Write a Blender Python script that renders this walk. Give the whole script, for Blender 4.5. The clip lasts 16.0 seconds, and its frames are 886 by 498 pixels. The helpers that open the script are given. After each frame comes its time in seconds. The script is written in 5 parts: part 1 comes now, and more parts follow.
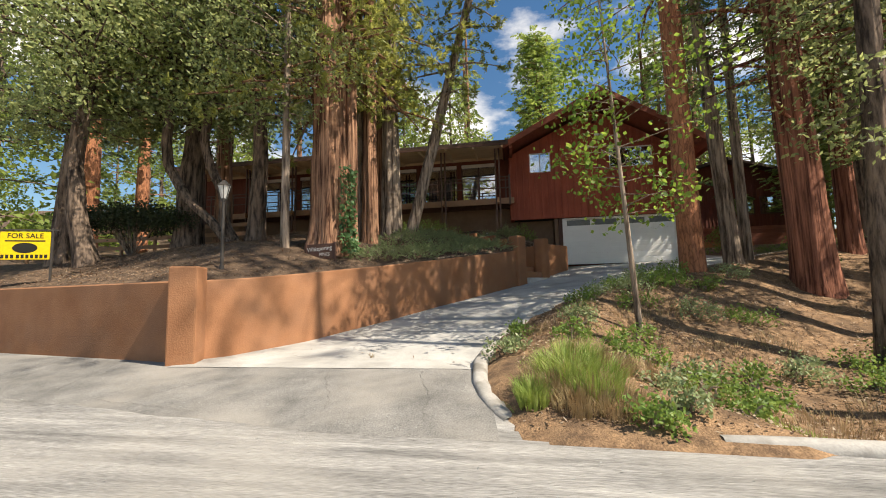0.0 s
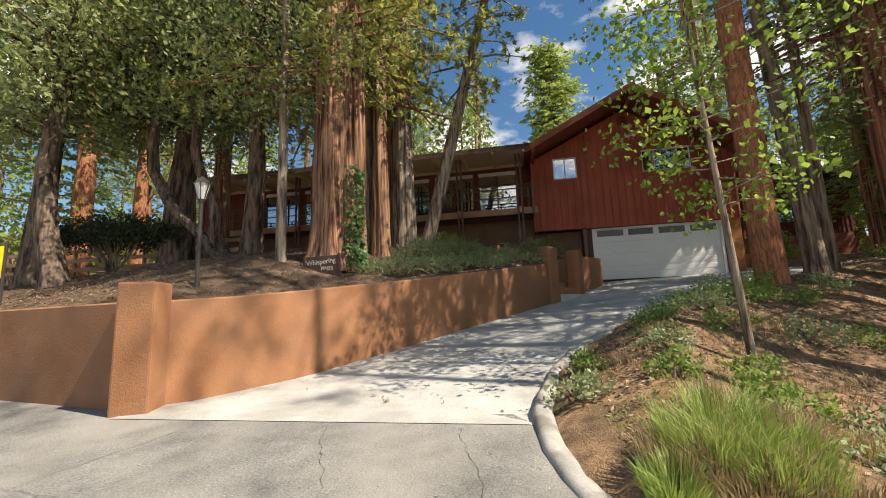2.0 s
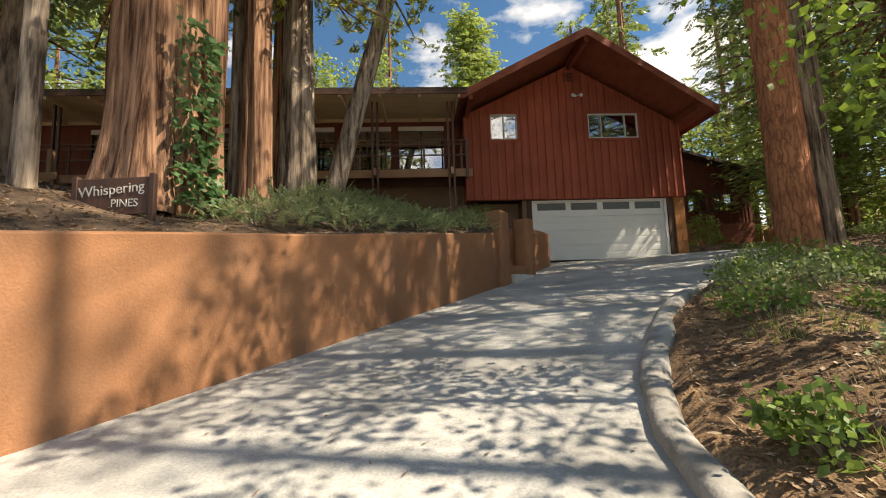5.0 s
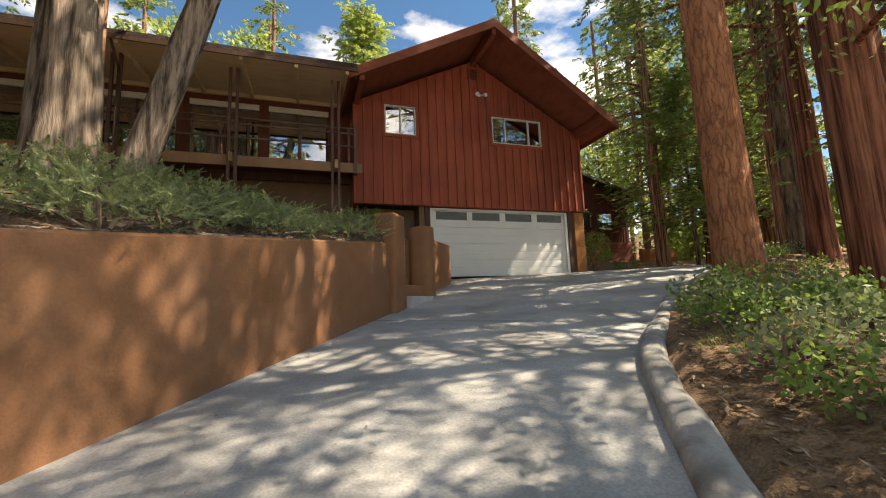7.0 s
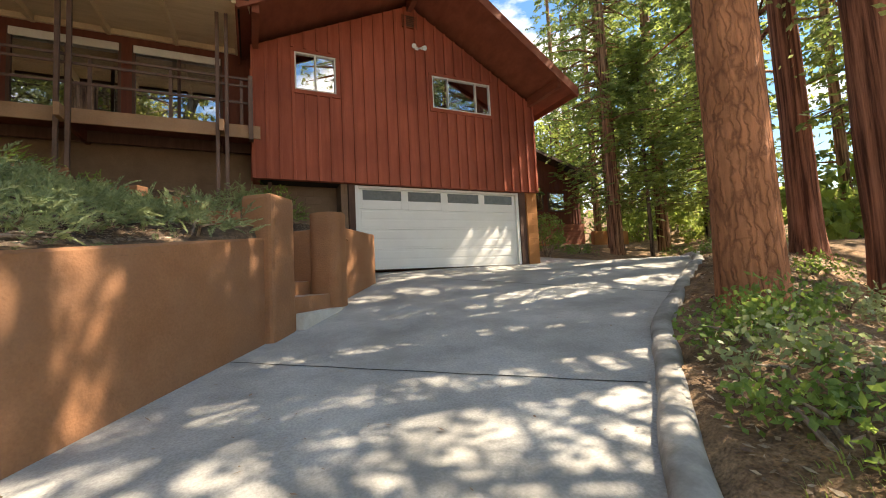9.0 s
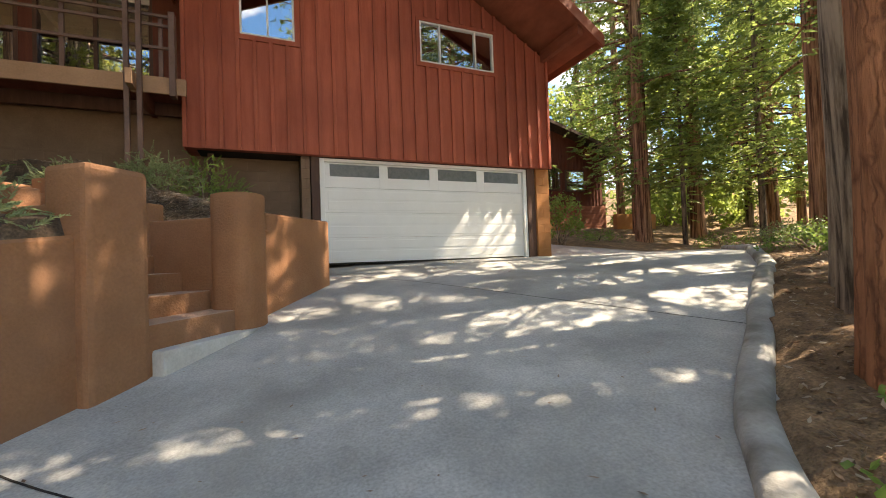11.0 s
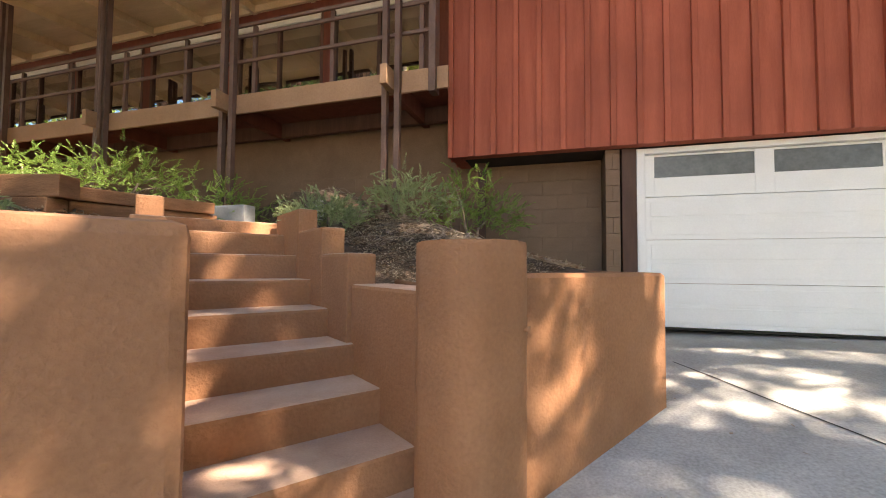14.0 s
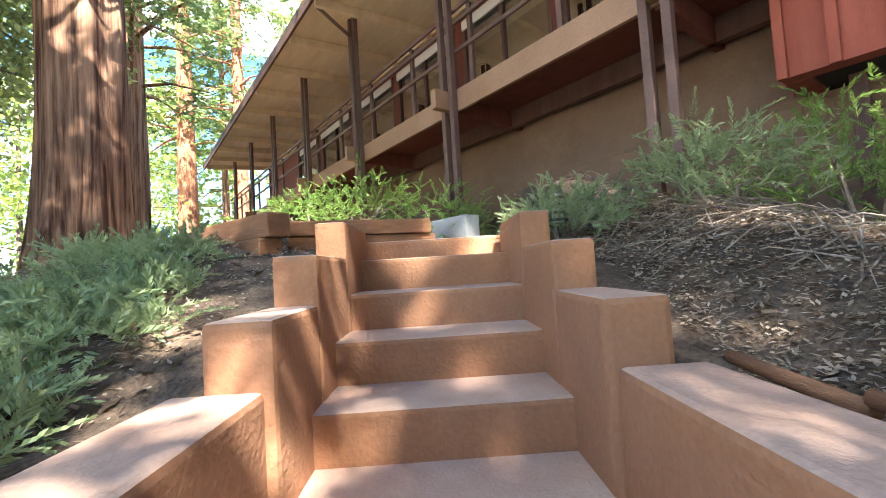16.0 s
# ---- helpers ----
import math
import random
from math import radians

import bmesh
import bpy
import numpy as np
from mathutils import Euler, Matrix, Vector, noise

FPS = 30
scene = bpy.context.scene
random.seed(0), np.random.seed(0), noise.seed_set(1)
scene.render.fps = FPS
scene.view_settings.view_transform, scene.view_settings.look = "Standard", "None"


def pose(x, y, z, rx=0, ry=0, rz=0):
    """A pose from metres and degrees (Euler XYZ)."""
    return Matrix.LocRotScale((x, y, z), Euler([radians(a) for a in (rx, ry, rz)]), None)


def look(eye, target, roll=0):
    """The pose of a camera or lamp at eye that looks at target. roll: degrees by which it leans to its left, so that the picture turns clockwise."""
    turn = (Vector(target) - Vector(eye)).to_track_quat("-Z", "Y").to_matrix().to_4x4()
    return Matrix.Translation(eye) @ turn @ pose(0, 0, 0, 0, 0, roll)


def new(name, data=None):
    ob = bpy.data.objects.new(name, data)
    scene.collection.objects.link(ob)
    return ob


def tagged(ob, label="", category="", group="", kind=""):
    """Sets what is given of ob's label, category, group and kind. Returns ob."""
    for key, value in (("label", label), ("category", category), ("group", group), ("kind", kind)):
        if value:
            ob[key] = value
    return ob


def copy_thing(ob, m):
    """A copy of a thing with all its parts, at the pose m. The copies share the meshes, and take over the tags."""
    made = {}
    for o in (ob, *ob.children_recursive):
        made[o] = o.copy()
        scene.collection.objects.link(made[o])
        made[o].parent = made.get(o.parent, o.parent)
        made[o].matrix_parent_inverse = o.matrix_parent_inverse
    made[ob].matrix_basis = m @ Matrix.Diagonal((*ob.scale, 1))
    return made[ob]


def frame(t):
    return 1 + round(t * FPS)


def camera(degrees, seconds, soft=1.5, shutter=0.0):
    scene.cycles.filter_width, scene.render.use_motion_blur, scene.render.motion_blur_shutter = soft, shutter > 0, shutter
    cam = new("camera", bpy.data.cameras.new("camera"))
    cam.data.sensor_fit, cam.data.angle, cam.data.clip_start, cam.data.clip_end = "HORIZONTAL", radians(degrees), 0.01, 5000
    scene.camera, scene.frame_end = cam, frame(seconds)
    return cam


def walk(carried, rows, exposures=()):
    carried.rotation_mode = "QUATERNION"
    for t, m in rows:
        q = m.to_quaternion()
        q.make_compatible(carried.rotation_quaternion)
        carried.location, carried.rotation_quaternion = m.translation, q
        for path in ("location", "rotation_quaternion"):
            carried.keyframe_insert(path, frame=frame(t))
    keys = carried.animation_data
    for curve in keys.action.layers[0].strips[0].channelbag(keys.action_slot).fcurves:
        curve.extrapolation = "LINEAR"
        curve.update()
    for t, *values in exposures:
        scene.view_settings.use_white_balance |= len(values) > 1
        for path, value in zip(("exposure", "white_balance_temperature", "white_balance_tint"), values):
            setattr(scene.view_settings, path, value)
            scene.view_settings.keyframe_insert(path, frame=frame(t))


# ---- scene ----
cam = camera(94.4, 16.0, soft=1.0)
PATH = [
    (0, (0.466, -2.149, 1.381), (0.139, -0.187, 1.586), -1.4),
    (0.5, (0.324, -1.747, 1.392), (-0.022, 0.21, 1.617), -1.8),
    (1, (0.16, -1.303, 1.409), (-0.203, 0.647, 1.659), -2.0),
    (1.5, (0.003, -0.876, 1.436), (-0.374, 1.07, 1.705), -2.2),
    (2, (-0.196, -0.444, 1.386), (-0.559, 1.499, 1.689), -2.1),
    (2.5, (-0.436, 0.007, 1.399), (-0.761, 1.959, 1.688), -2.1),
    (3, (-0.551, 0.482, 1.479), (-0.84, 2.448, 1.705), -1.9),
    (3.2, (-0.617, 0.689, 1.478), (-0.885, 2.661, 1.677), -1.9),
    (5.3, (-1.21, 3.719, 1.297), (-0.999, 5.692, 1.552), -2.2),
    (5.5, (-1.196, 3.976, 1.31), (-0.922, 5.938, 1.588), -2.3),
    (6, (-1.152, 4.552, 1.48), (-0.785, 6.495, 1.777), -1.4),
    (6.2, (-1.115, 4.754, 1.507), (-0.697, 6.686, 1.81), -1.7),
    (6.5, (-0.991, 5.054, 1.557), (-0.475, 6.964, 1.849), -1.5),
    (7, (-0.766, 5.547, 1.626), (-0.135, 7.426, 1.893), -2.3),
    (7.5, (-0.531, 6.077, 1.747), (0.197, 7.928, 1.96), -3.1),
    (8, (-0.229, 6.534, 1.881), (0.532, 8.376, 2.057), -2.5),
    (8.5, (0.15, 6.933, 2.006), (0.929, 8.766, 2.188), -3.3),
    (9, (0.494, 7.327, 2.163), (1.338, 9.134, 2.306), -2.9),
    (9.5, (0.899, 7.687, 2.265), (1.636, 9.544, 2.365), -2.3),
    (9.6, (0.986, 7.766, 2.278), (1.744, 9.614, 2.382), -2.3),
    (9.7, (1.058, 7.846, 2.277), (1.841, 9.682, 2.395), -2.7),
    (12, (2.317, 9.86, 2.795), (3.021, 11.731, 2.788), -1.7),
    (12.5, (2.319, 10.448, 2.908), (2.836, 12.379, 2.934), -3.2),
    (13, (2.349, 11.015, 2.973), (2.422, 13.014, 2.997), -1.9),
    (13.5, (2.247, 11.564, 3.093), (1.902, 13.534, 3.133), -2.3),
    (14, (2.094, 12.08, 3.174), (1.505, 13.989, 3.261), 0.4),
    (14.5, (1.977, 12.529, 3.269), (0.977, 14.253, 3.436), -0.8),
    (15, (1.801, 12.865, 3.31), (0.675, 14.512, 3.457), -1.3),
    (15.3, (1.704, 13.051, 3.315), (0.388, 14.555, 3.397), -0.5),
    (15.6, (1.583, 13.243, 3.346), (0.12, 14.602, 3.455), -0.9),
    (16, (1.354, 13.426, 3.393), (-0.228, 14.645, 3.487), -3.6),
]
EXPOSURES = [(0.0, 0.8, 7200, 11), (3.0, 0.84, 7400, 10), (5.5, 1.03, 7900, 10), (7.5, 1.4, 8100, 12), (9.0, 1.9, 8000, 12), (12.0, 2.18, 7900, 12), (13.5, 2.6, 7700, 14), (15.0, 3.2, 7600, 19), (16.0, 3.35, 6100, 8)]
walk(cam, [(t, look(eye, target, roll)) for t, eye, target, roll in PATH], EXPOSURES)

# ---------- world, sun ----------
SUN = Vector((0.78, -0.22, 1.0)).normalized()
world = bpy.data.worlds.new("sky")
scene.world = world
world.use_nodes = True
wn, wl = world.node_tree.nodes, world.node_tree.links
sky = wn.new("ShaderNodeTexSky")
sky.sky_type, sky.sun_disc = "NISHITA", False
sky.sun_elevation = math.asin(SUN.z)
sky.sun_rotation = math.atan2(SUN.x, SUN.y)
sky.altitude, sky.air_density, sky.dust_density = 900, 1.3, 0.1
sky.ozone_density = 3.0
wtc = wn.new("ShaderNodeTexCoord")
wmap = wn.new("ShaderNodeMapping")
wmap.inputs["Scale"].default_value = (1.0, 1.0, 2.2)
wl.new(wtc.outputs["Generated"], wmap.inputs["Vector"])
cl = wn.new("ShaderNodeTexNoise")
cl.inputs["Scale"].default_value, cl.inputs["Detail"].default_value, cl.inputs["Roughness"].default_value = 3.4, 9, 0.56
wl.new(wmap.outputs["Vector"], cl.inputs["Vector"])
cr = wn.new("ShaderNodeValToRGB")
cr.color_ramp.elements[0].position, cr.color_ramp.elements[1].position = 0.51, 0.64
wl.new(cl.outputs["Fac"], cr.inputs["Fac"])
cmix = wn.new("ShaderNodeMix")
cmix.data_type = "RGBA"
cmix.inputs[7].default_value = (10.0, 10.1, 10.3, 1)
wl.new(cr.outputs["Color"], cmix.inputs[0])
deep = wn.new("ShaderNodeHueSaturation")
deep.inputs["Saturation"].default_value, deep.inputs["Value"].default_value = 1.22, 1.1
wl.new(sky.outputs["Color"], deep.inputs["Color"])
wl.new(deep.outputs["Color"], cmix.inputs[6])
bg = wn["Background"]
bg.inputs["Strength"].default_value = 0.07
wl.new(cmix.outputs[2], bg.inputs["Color"])

lamp = bpy.data.lights.new("sun", "SUN")
lamp.energy, lamp.angle, lamp.color = 5.0, radians(0.53), (1.0, 0.94, 0.84)
sun_ob = new("sun", lamp)
sun_ob.matrix_world = look(SUN * 60, (0, 0, 0))

# ---------- materials ----------
def rgb(c):
    return (c[0], c[1], c[2], 1)


def surface(name, dark, light, scale=3.0, rough=0.85, bump=0.3, fine=40.0, stretch=(1, 1, 1), stain=None, stain_scale=0.6,
            stain_amount=0.5, spec=0.3, metal=0.0, vary=0.0, detail=6, bump_dist=0.01, grain=0.10):
    """A two-scale procedural surface: broad noise between two colours, fine grain, stains, relief."""
    m = bpy.data.materials.new(name)
    m.use_nodes = True
    n, l = m.node_tree.nodes, m.node_tree.links
    b = n["Principled BSDF"]
    b.inputs["Roughness"].default_value = rough
    b.inputs["Metallic"].default_value = metal
    b.inputs["Specular IOR Level"].default_value = spec
    tc = n.new("ShaderNodeTexCoord")
    mp = n.new("ShaderNodeMapping")
    mp.inputs["Scale"].default_value = stretch
    l.new(tc.outputs["Object"], mp.inputs["Vector"])
    n1 = n.new("ShaderNodeTexNoise")
    n1.inputs["Scale"].default_value, n1.inputs["Detail"].default_value, n1.inputs["Roughness"].default_value = scale, detail, 0.62
    l.new(mp.outputs["Vector"], n1.inputs["Vector"])
    r1 = n.new("ShaderNodeValToRGB")
    r1.color_ramp.elements[0].position, r1.color_ramp.elements[1].position = 0.3, 0.72
    r1.color_ramp.elements[0].color, r1.color_ramp.elements[1].color = rgb(dark), rgb(light)
    l.new(n1.outputs["Fac"], r1.inputs["Fac"])
    col = r1.outputs["Color"]
    n2 = n.new("ShaderNodeTexNoise")
    n2.inputs["Scale"].default_value, n2.inputs["Detail"].default_value = fine, 4
    l.new(mp.outputs["Vector"], n2.inputs["Vector"])
    hs = n.new("ShaderNodeHueSaturation")
    mr = n.new("ShaderNodeMapRange")
    mr.inputs["From Min"].default_value, mr.inputs["From Max"].default_value = 0.25, 0.75
    mr.inputs["To Min"].default_value, mr.inputs["To Max"].default_value = 1 - grain, 1 + grain
    l.new(n2.outputs["Fac"], mr.inputs["Value"])
    l.new(mr.outputs["Result"], hs.inputs["Value"])
    l.new(col, hs.inputs["Color"])
    col = hs.outputs["Color"]
    if stain:
        n3 = n.new("ShaderNodeTexNoise")
        n3.inputs["Scale"].default_value, n3.inputs["Detail"].default_value = stain_scale, 5
        l.new(tc.outputs["Object"], n3.inputs["Vector"])
        r3 = n.new("ShaderNodeValToRGB")
        r3.color_ramp.elements[0].position, r3.color_ramp.elements[1].position = 0.46, 0.66
        r3.color_ramp.elements[1].color = (stain_amount,) * 3 + (1,)
        l.new(n3.outputs["Fac"], r3.inputs["Fac"])
        mx = n.new("ShaderNodeMix")
        mx.data_type = "RGBA"
        mx.inputs[7].default_value = rgb(stain)
        l.new(r3.outputs["Color"], mx.inputs[0])
        l.new(col, mx.inputs[6])
        col = mx.outputs[2]
    if vary:
        oi = n.new("ShaderNodeObjectInfo")
        h2 = n.new("ShaderNodeHueSaturation")
        m2 = n.new("ShaderNodeMapRange")
        m2.inputs["To Min"].default_value, m2.inputs["To Max"].default_value = 1 - vary, 1 + vary
        l.new(oi.outputs["Random"], m2.inputs["Value"])
        l.new(m2.outputs["Result"], h2.inputs["Value"])
        l.new(col, h2.inputs["Color"])
        col = h2.outputs["Color"]
    l.new(col, b.inputs["Base Color"])
    if bump:
        ad = n.new("ShaderNodeMath")
        ad.operation = "ADD"
        l.new(n1.outputs["Fac"], ad.inputs[0])
        l.new(n2.outputs["Fac"], ad.inputs[1])
        bp = n.new("ShaderNodeBump")
        bp.inputs["Strength"].default_value, bp.inputs["Distance"].default_value = bump, bump_dist
        l.new(ad.outputs["Value"], bp.inputs["Height"])
        l.new(bp.outputs["Normal"], b.inputs["Normal"])
    return m


def leafy(name, dark, light, translucent=0.35, scale=1.2):
    """Leaves: colour varies by clump and by leaf, light passes through."""
    m = bpy.data.materials.new(name)
    m.use_nodes = True
    n, l = m.node_tree.nodes, m.node_tree.links
    b = n["Principled BSDF"]
    b.inputs["Roughness"].default_value = 0.5
    b.inputs["Specular IOR Level"].default_value = 0.35
    tc = n.new("ShaderNodeTexCoord")
    n1 = n.new("ShaderNodeTexNoise")
    n1.inputs["Scale"].default_value, n1.inputs["Detail"].default_value = scale, 8
    n1.inputs["Roughness"].default_value = 0.75
    l.new(tc.outputs["Object"], n1.inputs["Vector"])
    r1 = n.new("ShaderNodeValToRGB")
    r1.color_ramp.elements[0].position, r1.color_ramp.elements[1].position = 0.33, 0.68
    r1.color_ramp.elements[0].color, r1.color_ramp.elements[1].color = rgb(dark), rgb(light)
    l.new(n1.outputs["Fac"], r1.inputs["Fac"])
    l.new(r1.outputs["Color"], b.inputs["Base Color"])
    tr = n.new("ShaderNodeBsdfTranslucent")
    hs = n.new("ShaderNodeHueSaturation")
    hs.inputs["Value"].default_value = 1.5
    hs.inputs["Hue"].default_value = 0.48
    l.new(r1.outputs["Color"], hs.inputs["Color"])
    l.new(hs.outputs["Color"], tr.inputs["Color"])
    mx = n.new("ShaderNodeMixShader")
    mx.inputs["Fac"].default_value = translucent
    l.new(b.outputs["BSDF"], mx.inputs[1])
    l.new(tr.outputs["BSDF"], mx.inputs[2])
    l.new(mx.outputs["Shader"], n["Material Output"].inputs["Surface"])
    return m


def bark(name, dark, light, stretch=(9, 9, 0.9), plates=0.0):
    """Bark: long vertical furrows, or broad plates with dark cracks."""
    m = bpy.data.materials.new(name)
    m.use_nodes = True
    n, l = m.node_tree.nodes, m.node_tree.links
    b = n["Principled BSDF"]
    b.inputs["Roughness"].default_value = 0.92
    b.inputs["Specular IOR Level"].default_value = 0.15
    tc = n.new("ShaderNodeTexCoord")
    mp = n.new("ShaderNodeMapping")
    mp.inputs["Scale"].default_value = stretch
    l.new(tc.outputs["Object"], mp.inputs["Vector"])
    nz = n.new("ShaderNodeTexNoise")
    nz.inputs["Scale"].default_value, nz.inputs["Detail"].default_value, nz.inputs["Roughness"].default_value = 1.0, 8, 0.65
    l.new(mp.outputs["Vector"], nz.inputs["Vector"])
    n2 = n.new("ShaderNodeTexNoise")
    n2.inputs["Scale"].default_value, n2.inputs["Detail"].default_value = 1.3, 4
    l.new(tc.outputs["Object"], n2.inputs["Vector"])
    h = nz.outputs["Fac"]
    if plates:
        vo = n.new("ShaderNodeTexVoronoi")
        vo.feature = "DISTANCE_TO_EDGE"
        vo.inputs["Scale"].default_value = 1.0
        mp2 = n.new("ShaderNodeMapping")
        mp2.inputs["Scale"].default_value = (11, 11, 1.7)
        wob = n.new("ShaderNodeMix")
        wob.data_type = "RGBA"
        wob.blend_type = "ADD"
        wob.inputs[0].default_value = 0.12
        l.new(tc.outputs["Object"], wob.inputs[6])
        nw = n.new("ShaderNodeTexNoise")
        nw.inputs["Scale"].default_value = 7.0
        nw.inputs["Detail"].default_value = 4
        l.new(tc.outputs["Object"], nw.inputs["Vector"])
        l.new(nw.outputs["Color"], wob.inputs[7])
        l.new(wob.outputs[2], mp2.inputs["Vector"])
        l.new(mp2.outputs["Vector"], vo.inputs["Vector"])
        rv = n.new("ShaderNodeMapRange")
        rv.inputs["From Max"].default_value = 0.13
        rv.inputs["To Min"].default_value = 0.7
        l.new(vo.outputs["Distance"], rv.inputs["Value"])
        mu = n.new("ShaderNodeMath")
        mu.operation = "MULTIPLY"
        l.new(rv.outputs["Result"], mu.inputs[0])
        ad = n.new("ShaderNodeMath")
        ad.operation = "ADD"
        ad.inputs[1].default_value = 0.22
        l.new(nz.outputs["Fac"], ad.inputs[0])
        l.new(ad.outputs["Value"], mu.inputs[1])
        h = mu.outputs["Value"]
    rr = n.new("ShaderNodeValToRGB")
    rr.color_ramp.elements[0].position, rr.color_ramp.elements[1].position = (0.32, 0.80) if plates else (0.39, 0.60)
    rr.color_ramp.elements[0].color, rr.color_ramp.elements[1].color = rgb(dark), rgb(light)
    l.new(h, rr.inputs["Fac"])
    hs = n.new("ShaderNodeHueSaturation")
    mr = n.new("ShaderNodeMapRange")
    mr.inputs["To Min"].default_value, mr.inputs["To Max"].default_value = 0.6, 1.4
    l.new(n2.outputs["Fac"], mr.inputs["Value"])
    l.new(mr.outputs["Result"], hs.inputs["Value"])
    l.new(rr.outputs["Color"], hs.inputs["Color"])
    l.new(hs.outputs["Color"], b.inputs["Base Color"])
    bp = n.new("ShaderNodeBump")
    bp.inputs["Strength"].default_value, bp.inputs["Distance"].default_value = 0.9, 0.05
    l.new(h, bp.inputs["Height"])
    l.new(bp.outputs["Normal"], b.inputs["Normal"])
    return m


def glass(name, tint=(0.9, 0.95, 0.95), film=0.4):
    """Window glass with a reflecting film."""
    m = bpy.data.materials.new(name)
    m.use_nodes = True
    n, l = m.node_tree.nodes, m.node_tree.links
    b = n["Principled BSDF"]
    b.inputs["Base Color"].default_value = rgb(tint)
    b.inputs["Roughness"].default_value = 0.0
    b.inputs["Transmission Weight"].default_value = 1.0
    b.inputs["IOR"].default_value = 1.52
    g = n.new("ShaderNodeBsdfGlossy")
    g.inputs["Color"].default_value, g.inputs["Roughness"].default_value = (0.9, 0.9, 0.92, 1), 0.01
    mx = n.new("ShaderNodeMixShader")
    mx.inputs["Fac"].default_value = film
    l.new(b.outputs["BSDF"], mx.inputs[1])
    l.new(g.outputs["BSDF"], mx.inputs[2])
    l.new(mx.outputs["Shader"], n["Material Output"].inputs["Surface"])
    return m


M_CONC = surface("driveway_concrete", (0.31, 0.305, 0.29), (0.51, 0.50, 0.47), 1.5, 0.88, 0.35, 55, stain=(0.21, 0.20, 0.18), stain_scale=0.9, stain_amount=0.5, grain=0.22)
M_ASPH = surface("asphalt", (0.11, 0.108, 0.104), (0.46, 0.45, 0.43), 1.5, 0.92, 0.9, 55, stretch=(0.16, 2.0, 1), stain=(0.40, 0.38, 0.345), stain_scale=0.5, stain_amount=0.5, bump_dist=0.02, grain=0.5)
M_APRON = surface("asphalt_apron", (0.12, 0.118, 0.112), (0.25, 0.243, 0.23), 1.6, 0.92, 0.7, 60, stain=(0.31, 0.29, 0.26), stain_scale=0.9, stain_amount=0.6, grain=0.45)
M_KERB = surface("kerb_concrete", (0.27, 0.26, 0.24), (0.44, 0.42, 0.39), 3, 0.9, 0.5, 45, stain=(0.13, 0.115, 0.09), stain_scale=2.6, stain_amount=0.7)
M_STUCCO = surface("brown_stucco", (0.27, 0.122, 0.059), (0.36, 0.176, 0.092), 1.4, 0.9, 0.5, 46, stain=(0.22, 0.125, 0.08), stain_scale=1.1, stain_amount=0.4, bump_dist=0.013)
M_STEP = surface("worn_lit_step_paint", (0.34, 0.20, 0.14), (0.48, 0.32, 0.235), 2.0, 0.88, 0.5, 70, stain=(0.52, 0.38, 0.29), stain_scale=2.6, stain_amount=0.45, bump_dist=0.012)
M_SOIL = surface("soil_litter", (0.045, 0.03, 0.021), (0.20, 0.133, 0.086), 5.5, 0.97, 0.9, 60, stain=(0.045, 0.03, 0.022), stain_scale=1.7, stain_amount=0.55, bump_dist=0.02, grain=0.5)
M_NEEDLE = surface("needle_litter", (0.085, 0.052, 0.032), (0.36, 0.225, 0.125), 5.0, 0.97, 0.9, 55, stain=(0.075, 0.05, 0.032), stain_scale=1.4, stain_amount=0.6, bump_dist=0.02, grain=0.5)
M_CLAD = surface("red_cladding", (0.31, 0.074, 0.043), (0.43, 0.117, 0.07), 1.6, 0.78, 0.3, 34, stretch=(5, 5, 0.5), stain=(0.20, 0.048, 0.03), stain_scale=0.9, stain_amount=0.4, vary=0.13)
M_TRIMRED = surface("red_trim", (0.20, 0.055, 0.032), (0.29, 0.09, 0.052), 2, 0.75, 0.25, 40, stretch=(1, 1, 4))
M_BROWN = surface("brown_paint", (0.075, 0.04, 0.03), (0.13, 0.07, 0.052), 2, 0.7, 0.3, 40, stretch=(5, 5, 0.7), vary=0.1)
# Cladding red darkened to stand for the shade behind and below the deck.
M_SHADERED = surface("shade_darkened_red", (0.12, 0.036, 0.024), (0.18, 0.058, 0.038), 1.6, 0.8, 0.3, 34, stretch=(5, 5, 0.5), vary=0.1)
M_BEAM = surface("tan_beam_paint", (0.27, 0.155, 0.09), (0.37, 0.22, 0.135), 2, 0.75, 0.25, 40, vary=0.1)
M_SOFFIT = surface("cream_soffit", (0.60, 0.46, 0.29), (0.74, 0.59, 0.39), 1.2, 0.8, 0.2, 30, stretch=(1, 5, 1))
M_ROOF = surface("dark_shingle", (0.05, 0.035, 0.03), (0.11, 0.075, 0.06), 5, 0.95, 0.8, 30, bump_dist=0.03)
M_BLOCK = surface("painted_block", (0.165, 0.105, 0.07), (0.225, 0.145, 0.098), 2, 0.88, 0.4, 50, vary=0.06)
M_ORANGE = surface("orange_block_paint", (0.36, 0.15, 0.055), (0.45, 0.20, 0.08), 2, 0.85, 0.4, 50, vary=0.06)
M_WHITE = surface("white_door_paint", (0.72, 0.72, 0.71), (0.82, 0.82, 0.81), 0.8, 0.5, 0.1, 60, spec=0.4, grain=0.03)
M_FRAME = surface("pale_window_frame", (0.62, 0.61, 0.58), (0.75, 0.74, 0.71), 2, 0.5, 0.1, 40)
M_METAL = surface("dark_metal", (0.05, 0.045, 0.04), (0.09, 0.08, 0.07), 4, 0.55, 0.2, 40, metal=0.3)
M_RAIL = surface("brown_rail_paint", (0.10, 0.058, 0.046), (0.16, 0.095, 0.075), 3, 0.6, 0.2, 40)
